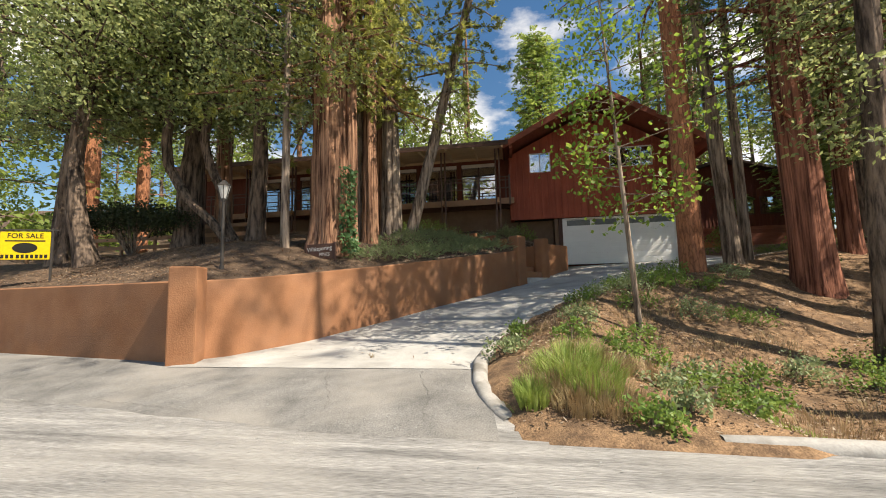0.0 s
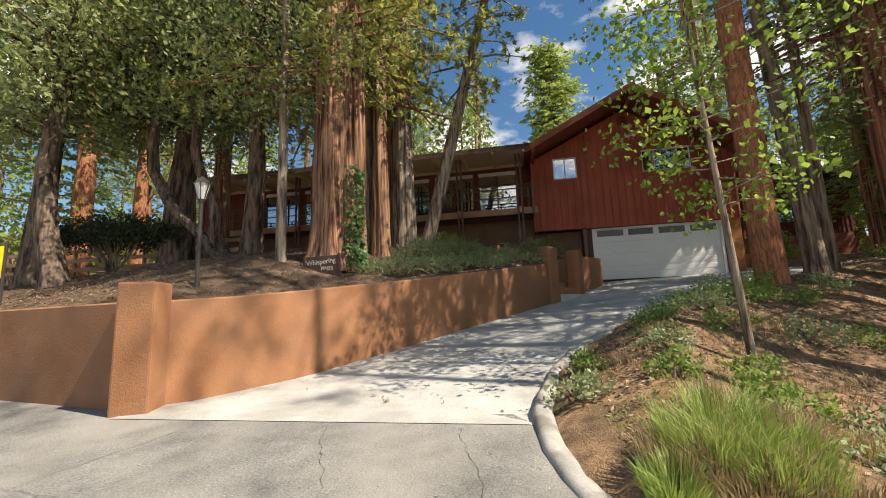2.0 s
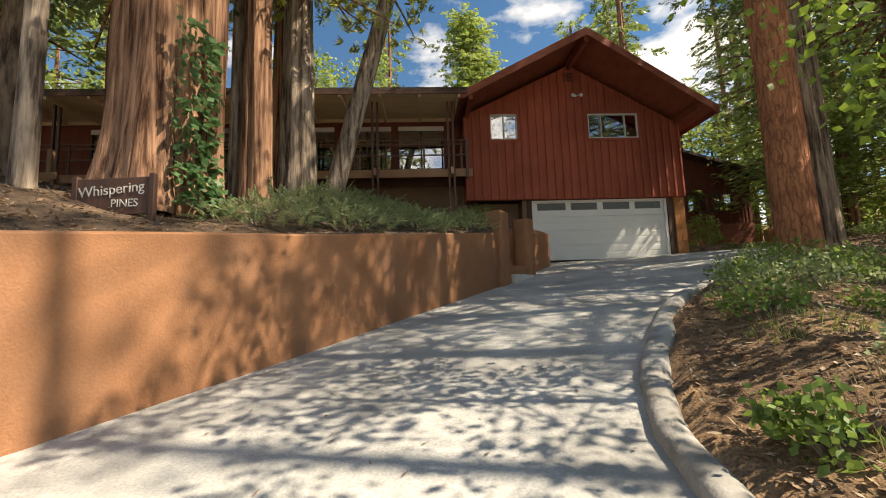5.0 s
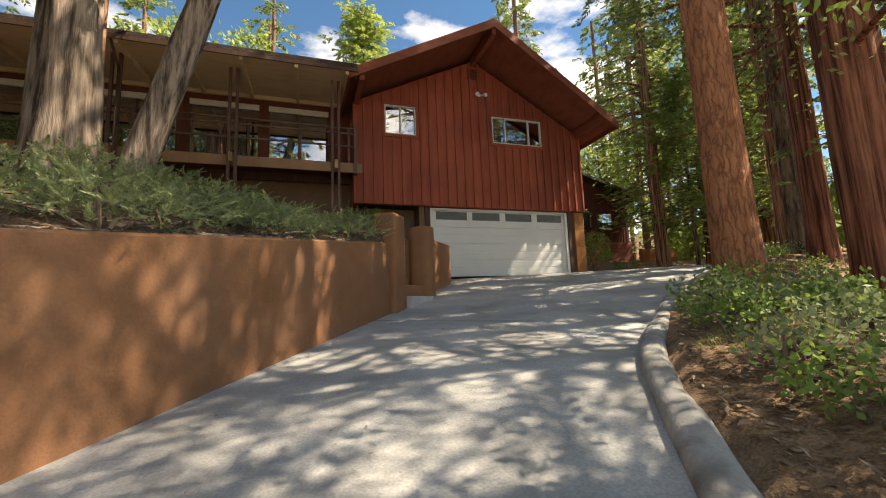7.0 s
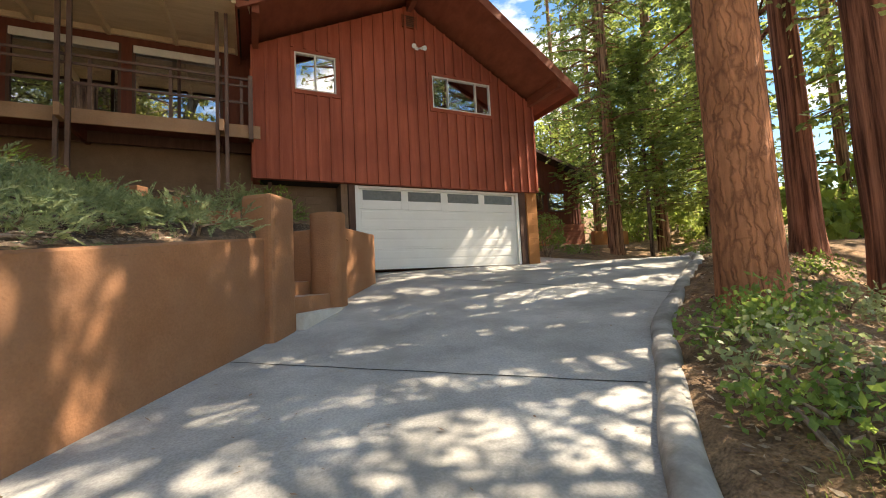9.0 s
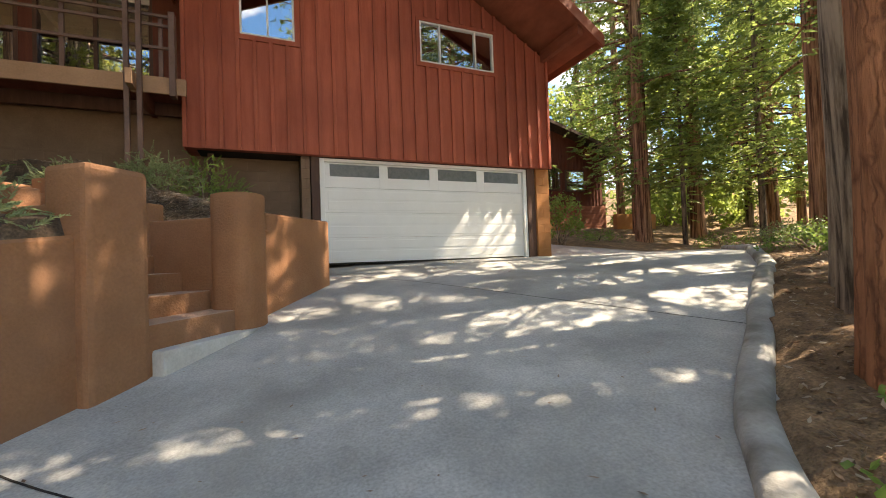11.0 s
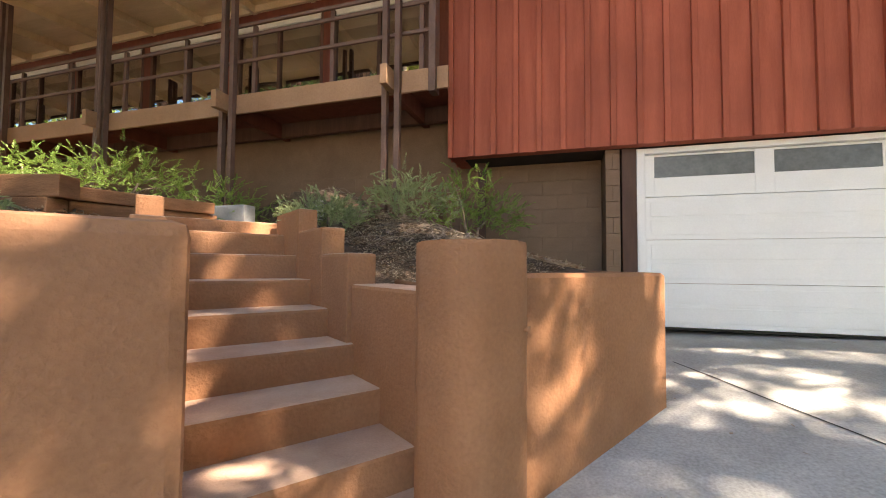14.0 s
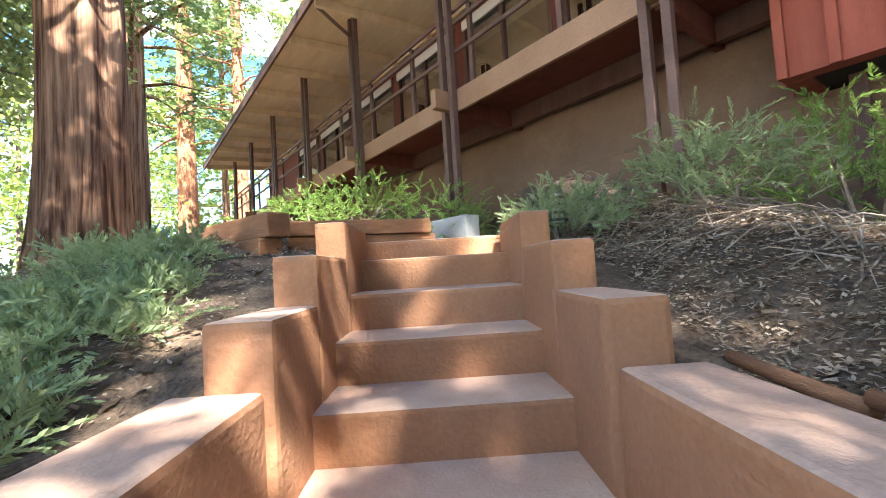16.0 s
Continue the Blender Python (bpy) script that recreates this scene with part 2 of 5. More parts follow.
# Near black: puts the dimness of unlit rooms into colour; also fills joints.
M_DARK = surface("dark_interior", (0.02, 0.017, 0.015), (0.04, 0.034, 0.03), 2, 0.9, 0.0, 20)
M_CRACK = surface("dirt_in_cracks", (0.08, 0.076, 0.07), (0.14, 0.133, 0.12), 6, 0.95, 0.0, 40)
M_GLASS = glass("window_glass")
M_FROST = surface("grey_obscure_pane", (0.10, 0.11, 0.11), (0.16, 0.17, 0.17), 9, 0.3, 0.1, 30, spec=0.5)
M_WOOD = surface("landscape_timber", (0.19, 0.085, 0.04), (0.31, 0.15, 0.075), 2, 0.88, 0.6, 25, stretch=(2, 2, 10), vary=0.2)
M_FENCE = surface("red_fence_boards", (0.22, 0.075, 0.045), (0.33, 0.125, 0.08), 2, 0.85, 0.4, 30, stretch=(1, 1, 5), vary=0.12)
M_YELLOW = surface("yellow_panel", (0.75, 0.52, 0.01), (0.85, 0.60, 0.015), 1, 0.5, 0.0, 20)
M_BLACK = surface("black_print", (0.015, 0.014, 0.01), (0.03, 0.028, 0.02), 2, 0.6, 0.0, 20)
M_PALE = surface("pale_lettering", (0.55, 0.52, 0.48), (0.68, 0.65, 0.60), 3, 0.7, 0.0, 20)
M_SLAB = surface("pale_concrete", (0.48, 0.46, 0.43), (0.62, 0.60, 0.57), 3, 0.9, 0.4, 45, stain=(0.35, 0.30, 0.25), stain_scale=2.5, stain_amount=0.35)
M_STONE = surface("grey_stone_block", (0.24, 0.25, 0.25), (0.36, 0.37, 0.36), 4, 0.9, 0.4, 50)

B_CEDAR = bark("cedar_bark", (0.07, 0.032, 0.02), (0.40, 0.225, 0.14), (13, 13, 0.6))
B_PINE = bark("pine_bark", (0.085, 0.036, 0.024), (0.46, 0.20, 0.105), (16, 16, 2.2), plates=1)
B_GREY = bark("grey_bark", (0.075, 0.055, 0.042), (0.40, 0.315, 0.245), (11, 11, 1.1))
B_OAK = bark("oak_bark", (0.04, 0.03, 0.024), (0.24, 0.175, 0.13), (9, 9, 1.6))
B_RED = bark("red_bark", (0.08, 0.03, 0.02), (0.36, 0.155, 0.10), (14, 14, 0.5))
L_CEDAR = leafy("cedar_leaves", (0.032, 0.068, 0.022), (0.20, 0.27, 0.075), 0.4)
L_PINE = leafy("pine_needles", (0.07, 0.11, 0.03), (0.47, 0.49, 0.13), 0.5)
L_OAK = leafy("oak_leaves", (0.034, 0.06, 0.022), (0.46, 0.53, 0.21), 0.5, 3.2)
L_DARK = leafy("dark_shrub_leaves", (0.02, 0.03, 0.014), (0.07, 0.09, 0.035), 0.2, 3)
L_BOUGH = leafy("sunlit_conifer_boughs", (0.05, 0.10, 0.03), (0.30, 0.38, 0.10), 0.5)
L_IVY = leafy("ivy_leaves", (0.03, 0.085, 0.03), (0.13, 0.24, 0.09), 0.3, 5)
L_MAPLE = leafy("maple_leaves", (0.075, 0.16, 0.02), (0.27, 0.40, 0.07), 0.5, 3)
L_JUNIPER = leafy("juniper_leaves", (0.09, 0.14, 0.065), (0.37, 0.43, 0.21), 0.3, 4)
L_FERN = leafy("bright_leaves", (0.06, 0.13, 0.025), (0.25, 0.36, 0.085), 0.4, 5)
L_GRASS = leafy("grass_blades", (0.15, 0.24, 0.04), (0.36, 0.42, 0.13), 0.3, 6)
L_DRY = leafy("dry_grass", (0.24, 0.17, 0.08), (0.42, 0.33, 0.18), 0.2, 6)
L_FAR = leafy("far_leaves", (0.07, 0.13, 0.03), (0.36, 0.45, 0.11), 0.5, 0.9)

# ---------- mesh helpers ----------
def mesh_object(name, verts, faces, mats, parent=None, index=None, smooth=False):
    me = bpy.data.meshes.new(name)
    me.from_pydata([tuple(v) for v in verts], [], faces)
    for m in (mats if isinstance(mats, (list, tuple)) else [mats]):
        me.materials.append(m)
    if index is not None:
        me.polygons.foreach_set("material_index", index)
    if smooth:
        me.polygons.foreach_set("use_smooth", [True] * len(me.polygons))
    me.update()
    ob = new(name, me)
    if parent is not None:
        ob.parent = parent
    return ob


class Solid:
    """Collects boxes, tubes and prisms into one bevelled mesh."""
    def __init__(self):
        self.bm = bmesh.new()

    def box(self, lo, hi, m=None, bevel=0.0):
        c = [(lo[i] + hi[i]) / 2 for i in range(3)]
        s = [abs(hi[i] - lo[i]) for i in range(3)]
        mat = (m or Matrix()) @ Matrix.Translation(c) @ Matrix.Diagonal((*s, 1))
        r = bmesh.ops.create_cube(self.bm, size=1, matrix=mat)
        if bevel:
            ed = list({e for v in r["verts"] for e in v.link_edges})
            bmesh.ops.bevel(self.bm, geom=ed, offset=bevel, segments=2, affect="EDGES", profile=0.6)
        return self

    def prism(self, outline, z0, z1, bevel=0.0):
        """outline: plan points anticlockwise; z1 may be a function of x, y."""
        top = z1 if callable(z1) else (lambda x, y: z1)
        bot = z0 if callable(z0) else (lambda x, y: z0)
        a = [self.bm.verts.new((x, y, bot(x, y))) for x, y in outline]
        b = [self.bm.verts.new((x, y, top(x, y))) for x, y in outline]
        k = len(outline)
        fs = [self.bm.faces.new(a[::-1]), self.bm.faces.new(b)]
        for i in range(k):
            fs.append(self.bm.faces.new((a[i], a[(i + 1) % k], b[(i + 1) % k], b[i])))
        if bevel:
            ed = list({e for f in fs for e in f.edges})
            bmesh.ops.bevel(self.bm, geom=ed, offset=bevel, segments=2, affect="EDGES", profile=0.6)
        return self

    def tube(self, p, q, r0, r1=None, sides=10):
        p, q = Vector(p), Vector(q)
        d = q - p
        m = Matrix.Translation((p + q) / 2) @ d.to_track_quat("Z", "Y").to_matrix().to_4x4()
        bmesh.ops.create_cone(self.bm, cap_ends=True, segments=sides, radius1=r0, radius2=r0 if r1 is None else r1, depth=d.length, matrix=m)
        return self

    def done(self, name, mat, parent=None, smooth=False):
        me = bpy.data.meshes.new(name)
        bmesh.ops.recalc_face_normals(self.bm, faces=self.bm.faces)
        self.bm.to_mesh(me)
        self.bm.free()
        me.materials.append(mat)
        if smooth:
            me.polygons.foreach_set("use_smooth", [True] * len(me.polygons))
        ob = new(name, me)
        if parent is not None:
            ob.parent = parent
        return ob


def worn_lit_tops(ob, mat):
    """Level faces show trodden, dusty paint, also lightened for light falling from above."""
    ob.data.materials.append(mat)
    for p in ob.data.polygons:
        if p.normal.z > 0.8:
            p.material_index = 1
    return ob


def empty(name, at=(0, 0, 0)):
    ob = new(name)
    ob.location = at
    ob.empty_display_size = 0.2
    return ob


def under(parent, *obs):
    """Makes parts children of a thing whose meshes are in world coordinates."""
    for o in obs:
        o.parent = parent
        o.matrix_parent_inverse = Matrix.Translation(-Vector(parent.location))
    return parent


def smooth(a, b, x):
    t = min(1.0, max(0.0, (x - a) / (b - a)))
    return t * t * (3 - 2 * t)


# ---------- the lie of the land ----------
WALL0 = (-5.05, 4.5)                  # the foot of the long retaining wall
WDIR, WNRM = (0.5687, 0.8226), (0.8226, -0.5687)


def along(x, y):
    dx, dy = x - WALL0[0], y - WALL0[1]
    return dx * WDIR[0] + dy * WDIR[1], dx * WNRM[0] + dy * WNRM[1]


def place(s, n):
    return WALL0[0] + s * WDIR[0] + n * WNRM[0], WALL0[1] + s * WDIR[1] + n * WNRM[1]


def ramp(x, y):
    """The way up to the cabin, past the garage."""
    return min(0.21 * max(0.0, y - 18.6), 1.3) * smooth(8.7, 9.6, x)


def drive_z(s, n):
    z = float(np.interp(s, (-3, 0, 2, 4, 6, 8, 10, 12, 13.5, 15.5, 17, 30), (0.1, 0.25, 0.39, 0.65, 0.95, 1.22, 1.5, 1.85, 2.13, 2.38, 2.44, 2.5)))
    return z - 0.05 * min(max(n, 0), 4) * (1 - smooth(3, 8, s)) + ramp(*place(s, n))


def kerb_n(s):
    return float(np.interp(s, (2.2, 3.0, 3.9, 4.7, 5.5, 6.3, 7.0, 7.9, 8.9, 10.2, 11.2, 12.0, 12.7, 14.1, 16.5, 18.7, 22, 30), (4.40, 3.93, 3.55, 3.45, 3.41, 3.40, 3.48, 3.67, 3.94, 4.37, 4.83, 5.23, 5.63, 6.33, 7.3, 7.95, 9.0, 12.0)))


def wall_top(s):
    return float(np.interp(s, (-6, 0, 0.7, 2.1, 3.1, 4.4, 6, 8, 9.7, 13, 16, 30), (1.66, 1.69, 1.73, 1.86, 1.97, 2.10, 2.29, 2.53, 2.73, 3.15, 3.4, 4.0)))


def left_wall_y(x):
    return 4.2 + (-5.25 - x) * 0.2


def road_z(x, y):
    return 0.26 * smooth(1.2, 4.6, y) - 0.012 * max(0, x)


def bank_z(x, y):
    s, n = along(x, y)
    q = max(0, min(-n, (y - left_wall_y(x)) * 0.97))
    z = wall_top(s) - 0.09 + 0.36 * min(q, 3.0) + 0.13 * min(max(0, q - 3.0), 9) + 0.05 * max(0, q - 12)
    z += 0.10 * (noise.noise(Vector((x * 0.5, y * 0.5, 3.1))) + 0.5 * noise.noise(Vector((x * 1.7, y * 1.7, 7)))) * smooth(0.1, 1.2, q)
    far = max(0.0, math.hypot(x + 2, y - 8) - 24)
    return z + min(far * 0.16, 22)


def low_z(x, y):
    """Ground in front of and to the right of the driveway."""
    s, n = along(x, y)
    q = n - kerb_n(s) - 0.2
    if y < 4.4:
        q = min(q, x - float(np.interp(y, (1.6, 2.45, 3.1, 3.9, 4.4), (0.62, 0.46, 0.2, 0.05, -0.05))))
    r = road_z(x, y)
    if q > 0 and y > 1.7:
        d = drive_z(s, kerb_n(s))
        m = d + 0.10 + 0.24 * smooth(0.2, 1.3, q) * (1 - 0.8 * smooth(9, 13, s)) - 0.42 * max(0, min(q, 4.2) - 1.0) * (1 - smooth(12, 16, s))
        m += 0.09 * noise.noise(Vector((x * 0.9, y * 0.9, 1))) * smooth(0.1, 0.6, q)
        m = min(m, 0.05 + 0.42 * max(0, y - 2.0))
        m += 0.05 * max(0, y - 22)
        far = max(0.0, math.hypot(x - 6, y - 10) - 22)
        return m + min(far * 0.12, 16)
    if n > -0.2 and s > 0 and y > 3:
        return drive_z(s, n) - 0.06
    far = max(0.0, abs(y) - 30)
    return r - 0.06 + (far * 0.05 if y > 0 else -far * 0.01)

# ---------- ground, road, driveway ----------
def spaced(lo, hi, step, out):
    """Even steps between lo and hi, growing beyond to the distance out."""
    v = list(np.arange(lo, hi + step / 2, step))
    d, a, b = step, lo, hi
    left, right = [], []
    while d < out:
        d *= 1.35
        a -= d
        b += d
        left.append(a)
        right.append(b)
    return left[::-1] + v + right


def sheet(name, us, vs, f, mat, keep=None):
    verts = [f(u, v) for v in vs for u in us]
    k = len(us)
    faces = []
    for j in range(len(vs) - 1):
        for i in range(k - 1):
            if keep is None or keep((us[i] + us[i + 1]) / 2, (vs[j] + vs[j + 1]) / 2):
                faces.append((j * k + i, j * k + i + 1, (j + 1) * k + i + 1, (j + 1) * k + i))
    return mesh_object(name, verts, faces, mat, smooth=True)


ground = sheet("ground", spaced(-14, 18, 0.28, 260), spaced(-6, 26, 0.28, 260), lambda x, y: (x, y, low_z(x, y)), M_NEEDLE)
tagged(ground, "brown soil covered with leaf litter and needles", "ground", kind="structure")

# bank behind the retaining wall, in axes that follow the two walls
LEFT = Vector((-0.98, 0.196))
CORNER = Vector((-5.2, 4.3))
STAIR0 = Vector((1.62, 13.905))            # front right corner of the lowest tread
SDIR, SLEFT = Vector((-0.806, 0.592)), Vector((-0.592, -0.806))
SWIDE, RISE, RUN, Z1 = 1.08, 0.2085, 0.392, 2.02


def stair_axes(x, y):
    d = Vector((x, y)) - STAIR0
    return d.dot(SDIR), d.dot(SLEFT)


def bank_ground(x, y):
    """The bank as it lies, cut for the stairs and the garage."""
    z = bank_z(x, y)
    a, b = stair_axes(x, y)
    if -0.6 < a < 3.25 and -0.12 < b < SWIDE + 0.12:
        z = min(z, Z1 - 0.35 + 0.5 * max(0, a))
    elif a < 0.12 and -0.4 < b < SWIDE + 0.35:
        z = min(z, 1.5)
    if y > 14.6 and x > float(np.interp(y, (14.6, 15.2, 15.6, 15.9, 16.6, 17.5), (1.85, 2.25, 2.55, 2.52, 2.35, 2.3))):
        z = 1.5
    if y > 14.9 and b < 0:                            # soil falls away towards the garage
        z = min(z, float(np.interp(x, (-0.8, 0.2, 0.9, 1.3, 1.9, 2.5), (4.12, 3.74, 3.5, 3.38, 3.22, 3.09))))
    out = max(-b, b - SWIDE)                          # outside the flight
    if 0.2 < a < 3.4 and 0.12 < out < 1.4:
        near = float(np.interp(a, (0.2, 1.2, 1.5, 2.0, 2.6, 3.2), (2.92, 2.99, 3.12, 3.30, 3.48, 3.6)))
        z = near + (z - near) * smooth(0.35, 1.4, out)
    if a > 2.9 and -0.35 < b < SWIDE + 0.35:
        z = min(z, 3.60)
    return z


def bank_point(u, v):
    x, y = CORNER + LEFT * u + Vector(WDIR) * v
    return (x, y, bank_ground(x, y))


bank = sheet("bank", [0.0, 0.06] + list(np.arange(0.14, 4.6, 0.1)) + list(np.arange(4.7, 9.8, 0.25)) + [10, 11, 12.5, 14, 16, 19, 23, 28, 34, 42, 55, 75, 100, 140],
             [0.0, 0.15] + list(np.arange(0.35, 9.4, 0.2)) + list(np.arange(9.5, 15.6, 0.1)) + [ 16, 17.5, 19, 21, 24, 28, 33, 40, 50, 65, 90, 130], bank_point, M_SOIL)
tagged(bank, "raised bank of dark soil with pine needles and leaf litter", "ground", kind="structure")

road = sheet("road", spaced(-14, 14, 0.5, 150), [-9, -8, -7, -6, -5, -4, -3, -2, -1, 0, 0.6, 1.0, 1.3, 1.6, 2.0, 2.6, 3.2, 3.8, 4.4, 5.4, 7.5],
             lambda x, y: (x, min(y, 1.78 + 0.03 * math.sin(x * 3) if x > 0.4 else 4.3 if x > -5 else left_wall_y(x) + 0.1), road_z(x, y if x < 0.4 else min(y, 1.78))), M_ASPH)
tagged(road, "worn grey asphalt road with pale tyre tracks", "road", kind="structure")


def apron_point(u, v):
    x = -13 + u * (13.3 - 0.3 * v)
    y0 = 1.75 + 0.14 * max(0, -x - 1.0) + 0.08 * noise.noise(Vector((x * 1.5, 2, 0)))
    y1 = 3.95 if x > -4.2 else 3.95 + smooth(-4.2, -5.4, x) * (left_wall_y(x) + 0.1 - 3.95)
    y = y0 + (y1 - y0) * v
    return (x, y, road_z(x, y) + 0.002 + 0.010 * smooth(0, 0.25, v))


apron = sheet("asphalt_apron", list(np.linspace(0, 1, 60)), list(np.linspace(0, 1, 9)), apron_point, M_APRON)
tagged(apron, "cracked dark asphalt apron between road and driveway", "road", kind="structure")


def drive_point(s, f):
    if s < 2.4:
        a = Vector(place(s, -0.1))
        e = Vector((-5.2 + 5.0 * (s / 2.4), 3.92))
        p = a.lerp(e, f)
        ss, nn = along(*p)
        z = max(drive_z(ss, nn), road_z(p.x, p.y) + 0.02)
        return (p.x, p.y, z)
    n0 = -0.1 if s < 13.4 else -0.1 - (s - 13.4) * 0.95
    n = n0 + (kerb_n(s) + 0.22 - n0) * f
    x, y = place(s, n)
    return (x, y, drive_z(s, n))


drive = sheet("driveway", list(np.linspace(0, 2.39, 10)) + list(np.arange(2.4, 22, 0.3)), list(np.linspace(0, 1, 16)), lambda s, f: drive_point(s, f), M_CONC)
tagged(drive, "pale brushed concrete driveway sloping up to the garage", "driveway", kind="structure")

# expansion joints, dark recessed strips
for k, (p, q) in enumerate((((0.25, 12.2), (3.1, 9.5)), ((3.05, 16.6), (5.95, 11.1)))):
    p, q = Vector(p), Vector(q)
    t = (q - p).normalized()
    w = Vector((-t.y, t.x)) * 0.007
    vs, fs = [], []
    for i in range(15):
        c = p.lerp(q, i / 14) + Vector((-t.y, t.x)) * 0.006 * math.sin(i * 1.9)
        for d in (w, -w):
            s, n = along(*(c + d))
            vs.append((*(c + d), drive_z(s, n) + 0.005))
        if i:
            fs.append((2 * i - 2, 2 * i - 1, 2 * i + 1, 2 * i))
    tagged(mesh_object("driveway_joint", vs, fs, M_DARK), "dark expansion joint across the concrete driveway", "joint", kind="structure")


def crack(p, q, width, height, seed, label):
    """A wandering dark crack between two plan points."""
    rng = random.Random(seed)
    p, q = Vector(p), Vector(q)
    t = (q - p).normalized()
    o = Vector((-t.y, t.x))
    count = max(8, int((q - p).length / 0.07))
    vs, fs, d = [], [], 0.0
    for i in range(count + 1):
        d += rng.uniform(-0.03, 0.03)
        c = p.lerp(q, i / count) + o * d
        w = width * rng.uniform(0.3, 1.0)
        for k in (w, -w):
            v = c + o * k
            vs.append((v.x, v.y, height(v.x, v.y)))
        if i:
            fs.append((2 * i - 2, 2 * i - 1, 2 * i + 1, 2 * i))
    return tagged(mesh_object("crack", vs, fs, M_CRACK), label, "crack", "cracks in the paving", kind="structure")


def apron_z(x, y):
    return road_z(x, y) + 0.018


for k, (p, q) in enumerate((((-4.4, 2.4), (-3.9, 3.9)), ((-2.3, 3.8), (-1.6, 2.4)), ((-0.9, 3.8), (-0.6, 2.1)), ((-6.3, 4.0), (-6.0, 2.7)), ((-4.9, 2.5), (-3.0, 2.3)))):
    crack(p, q, 0.0035, apron_z, 300 + k, "dark crack in the worn asphalt apron")


def kerb_run(name, pts, r, mat, label):
    """A rounded kerb along plan points with heights."""
    prof = [(-1.0, -1.2), (-0.97, 0.1), (-0.8, 0.55), (-0.4, 0.75), (0.4, 0.78), (0.8, 0.55), (0.97, 0.1), (1.0, -1.2)]
    vs, fs = [], []
    for i, p in enumerate(pts):
        a, b = pts[max(0, i - 1)], pts[min(len(pts) - 1, i + 1)]
        t = Vector((b[0] - a[0], b[1] - a[1])).normalized()
        o = Vector((t.y, -t.x))
        w = 1 + 0.22 * noise.noise(Vector((p[0] * 2.1, p[1] * 2.1, 5)))
        for u, h in prof:
            vs.append((p[0] + o.x * u * r * w, p[1] + o.y * u * r * w, p[2] + h * r * w))
        if i:
            k = len(prof)
            for j in range(k - 1):
                fs.append(((i - 1) * k + j, i * k + j, i * k + j + 1, (i - 1) * k + j + 1))
    ob = mesh_object(name, vs, fs, mat, smooth=True)
    return tagged(ob, label, "kerb", kind="structure")


kp = []
for s in np.arange(2.6, 21, 0.22):
    n = kerb_n(s) + 0.11 + 0.025 * math.sin(s * 2.3)
    x, y = place(s, n)
    kp.append((x, y, drive_z(s, n) + 0.02))
kp = [(0.40, 2.25, 0.0), (0.24, 2.55, 0.05), (0.11, 2.9, 0.11), (0.0, 3.35, 0.17), (-0.04, 3.75, 0.21)] + kp
kerb_run("kerb", kp, 0.108, M_KERB, "low rough concrete kerb along the driveway edge")
kerb_run("kerb_road", [(x, 1.9 + 0.015 * math.sin(x), 0.03 - 0.012 * x) for x in np.arange(2.2, 30, 0.4)], 0.10, M_KERB, "worn concrete kerb along the road, half buried in soil")

# ---------- retaining walls, pillars and stairs ----------
def wall_run(name, line, base, top, thick, label, mat=M_STUCCO):
    """A wall along plan points, its right face on the line."""
    vs, fs = [], []
    for i, p in enumerate(line):
        a, b = line[max(0, i - 1)], line[min(len(line) - 1, i + 1)]
        t = Vector((b[0] - a[0], b[1] - a[1])).normalized()
        o = Vector((-t.y, t.x)) * thick
        z0, z1 = base(i), top(i)
        r = 0.025
        for u, z in ((0, z0), (0, z1 - r), (r / thick, z1), (1 - r / thick, z1), (1, z1 - r), (1, z0)):
            vs.append((p[0] + o.x * u, p[1] + o.y * u, z))
        if i:
            for j in range(6):
                fs.append(((i - 1) * 6 + j, i * 6 + j, i * 6 + (j + 1) % 6, (i - 1) * 6 + (j + 1) % 6))
    n = len(line) - 1
    fs += [tuple(range(6))[::-1], tuple(n * 6 + j for j in range(6))]
    ob = mesh_object(name, vs, fs, mat)
    return tagged(ob, label, "wall", kind="structure")


run = np.linspace(0.0, 10.05, 40)
wall_run("wall_retaining", [place(s, 0.012 * math.sin(s * 1.3)) for s in run], lambda i: -0.3 + 0.1 * run[i], lambda i: wall_top(run[i]), 0.26,
         "brown painted stucco retaining wall beside the driveway")
lx = np.linspace(-26, -5.3, 16)
wall_run("wall_roadside", [(x, left_wall_y(x)) for x in lx], lambda i: -0.6, lambda i: 1.68, 0.28, "brown painted stucco retaining wall along the road")


def pillar(name, centre, wx, wy, yaw, z0, z1, label, bev=0.05):
    s = Solid()
    s.box((-wx / 2, -wy / 2, z0), (wx / 2, wy / 2, z1), bevel=bev)
    ob = s.done(name, M_STUCCO)
    ob.matrix_world = pose(centre[0], centre[1], 0, 0, 0, yaw)
    return tagged(ob, label, "pillar", kind="structure")


WYAW = math.degrees(math.atan2(WDIR[1], WDIR[0]))
pillar("pillar_roadside", (-5.17, 4.26), 0.46, 0.46, 20, -0.3, 1.92, "square brown stucco pillar at the bend of the retaining wall", 0.03)
pillar("pillar_stairs", (0.69, 12.96), 0.50, 0.42, 53.7, 0.9, 3.31, "square brown stucco pillar at the foot of the stairs")

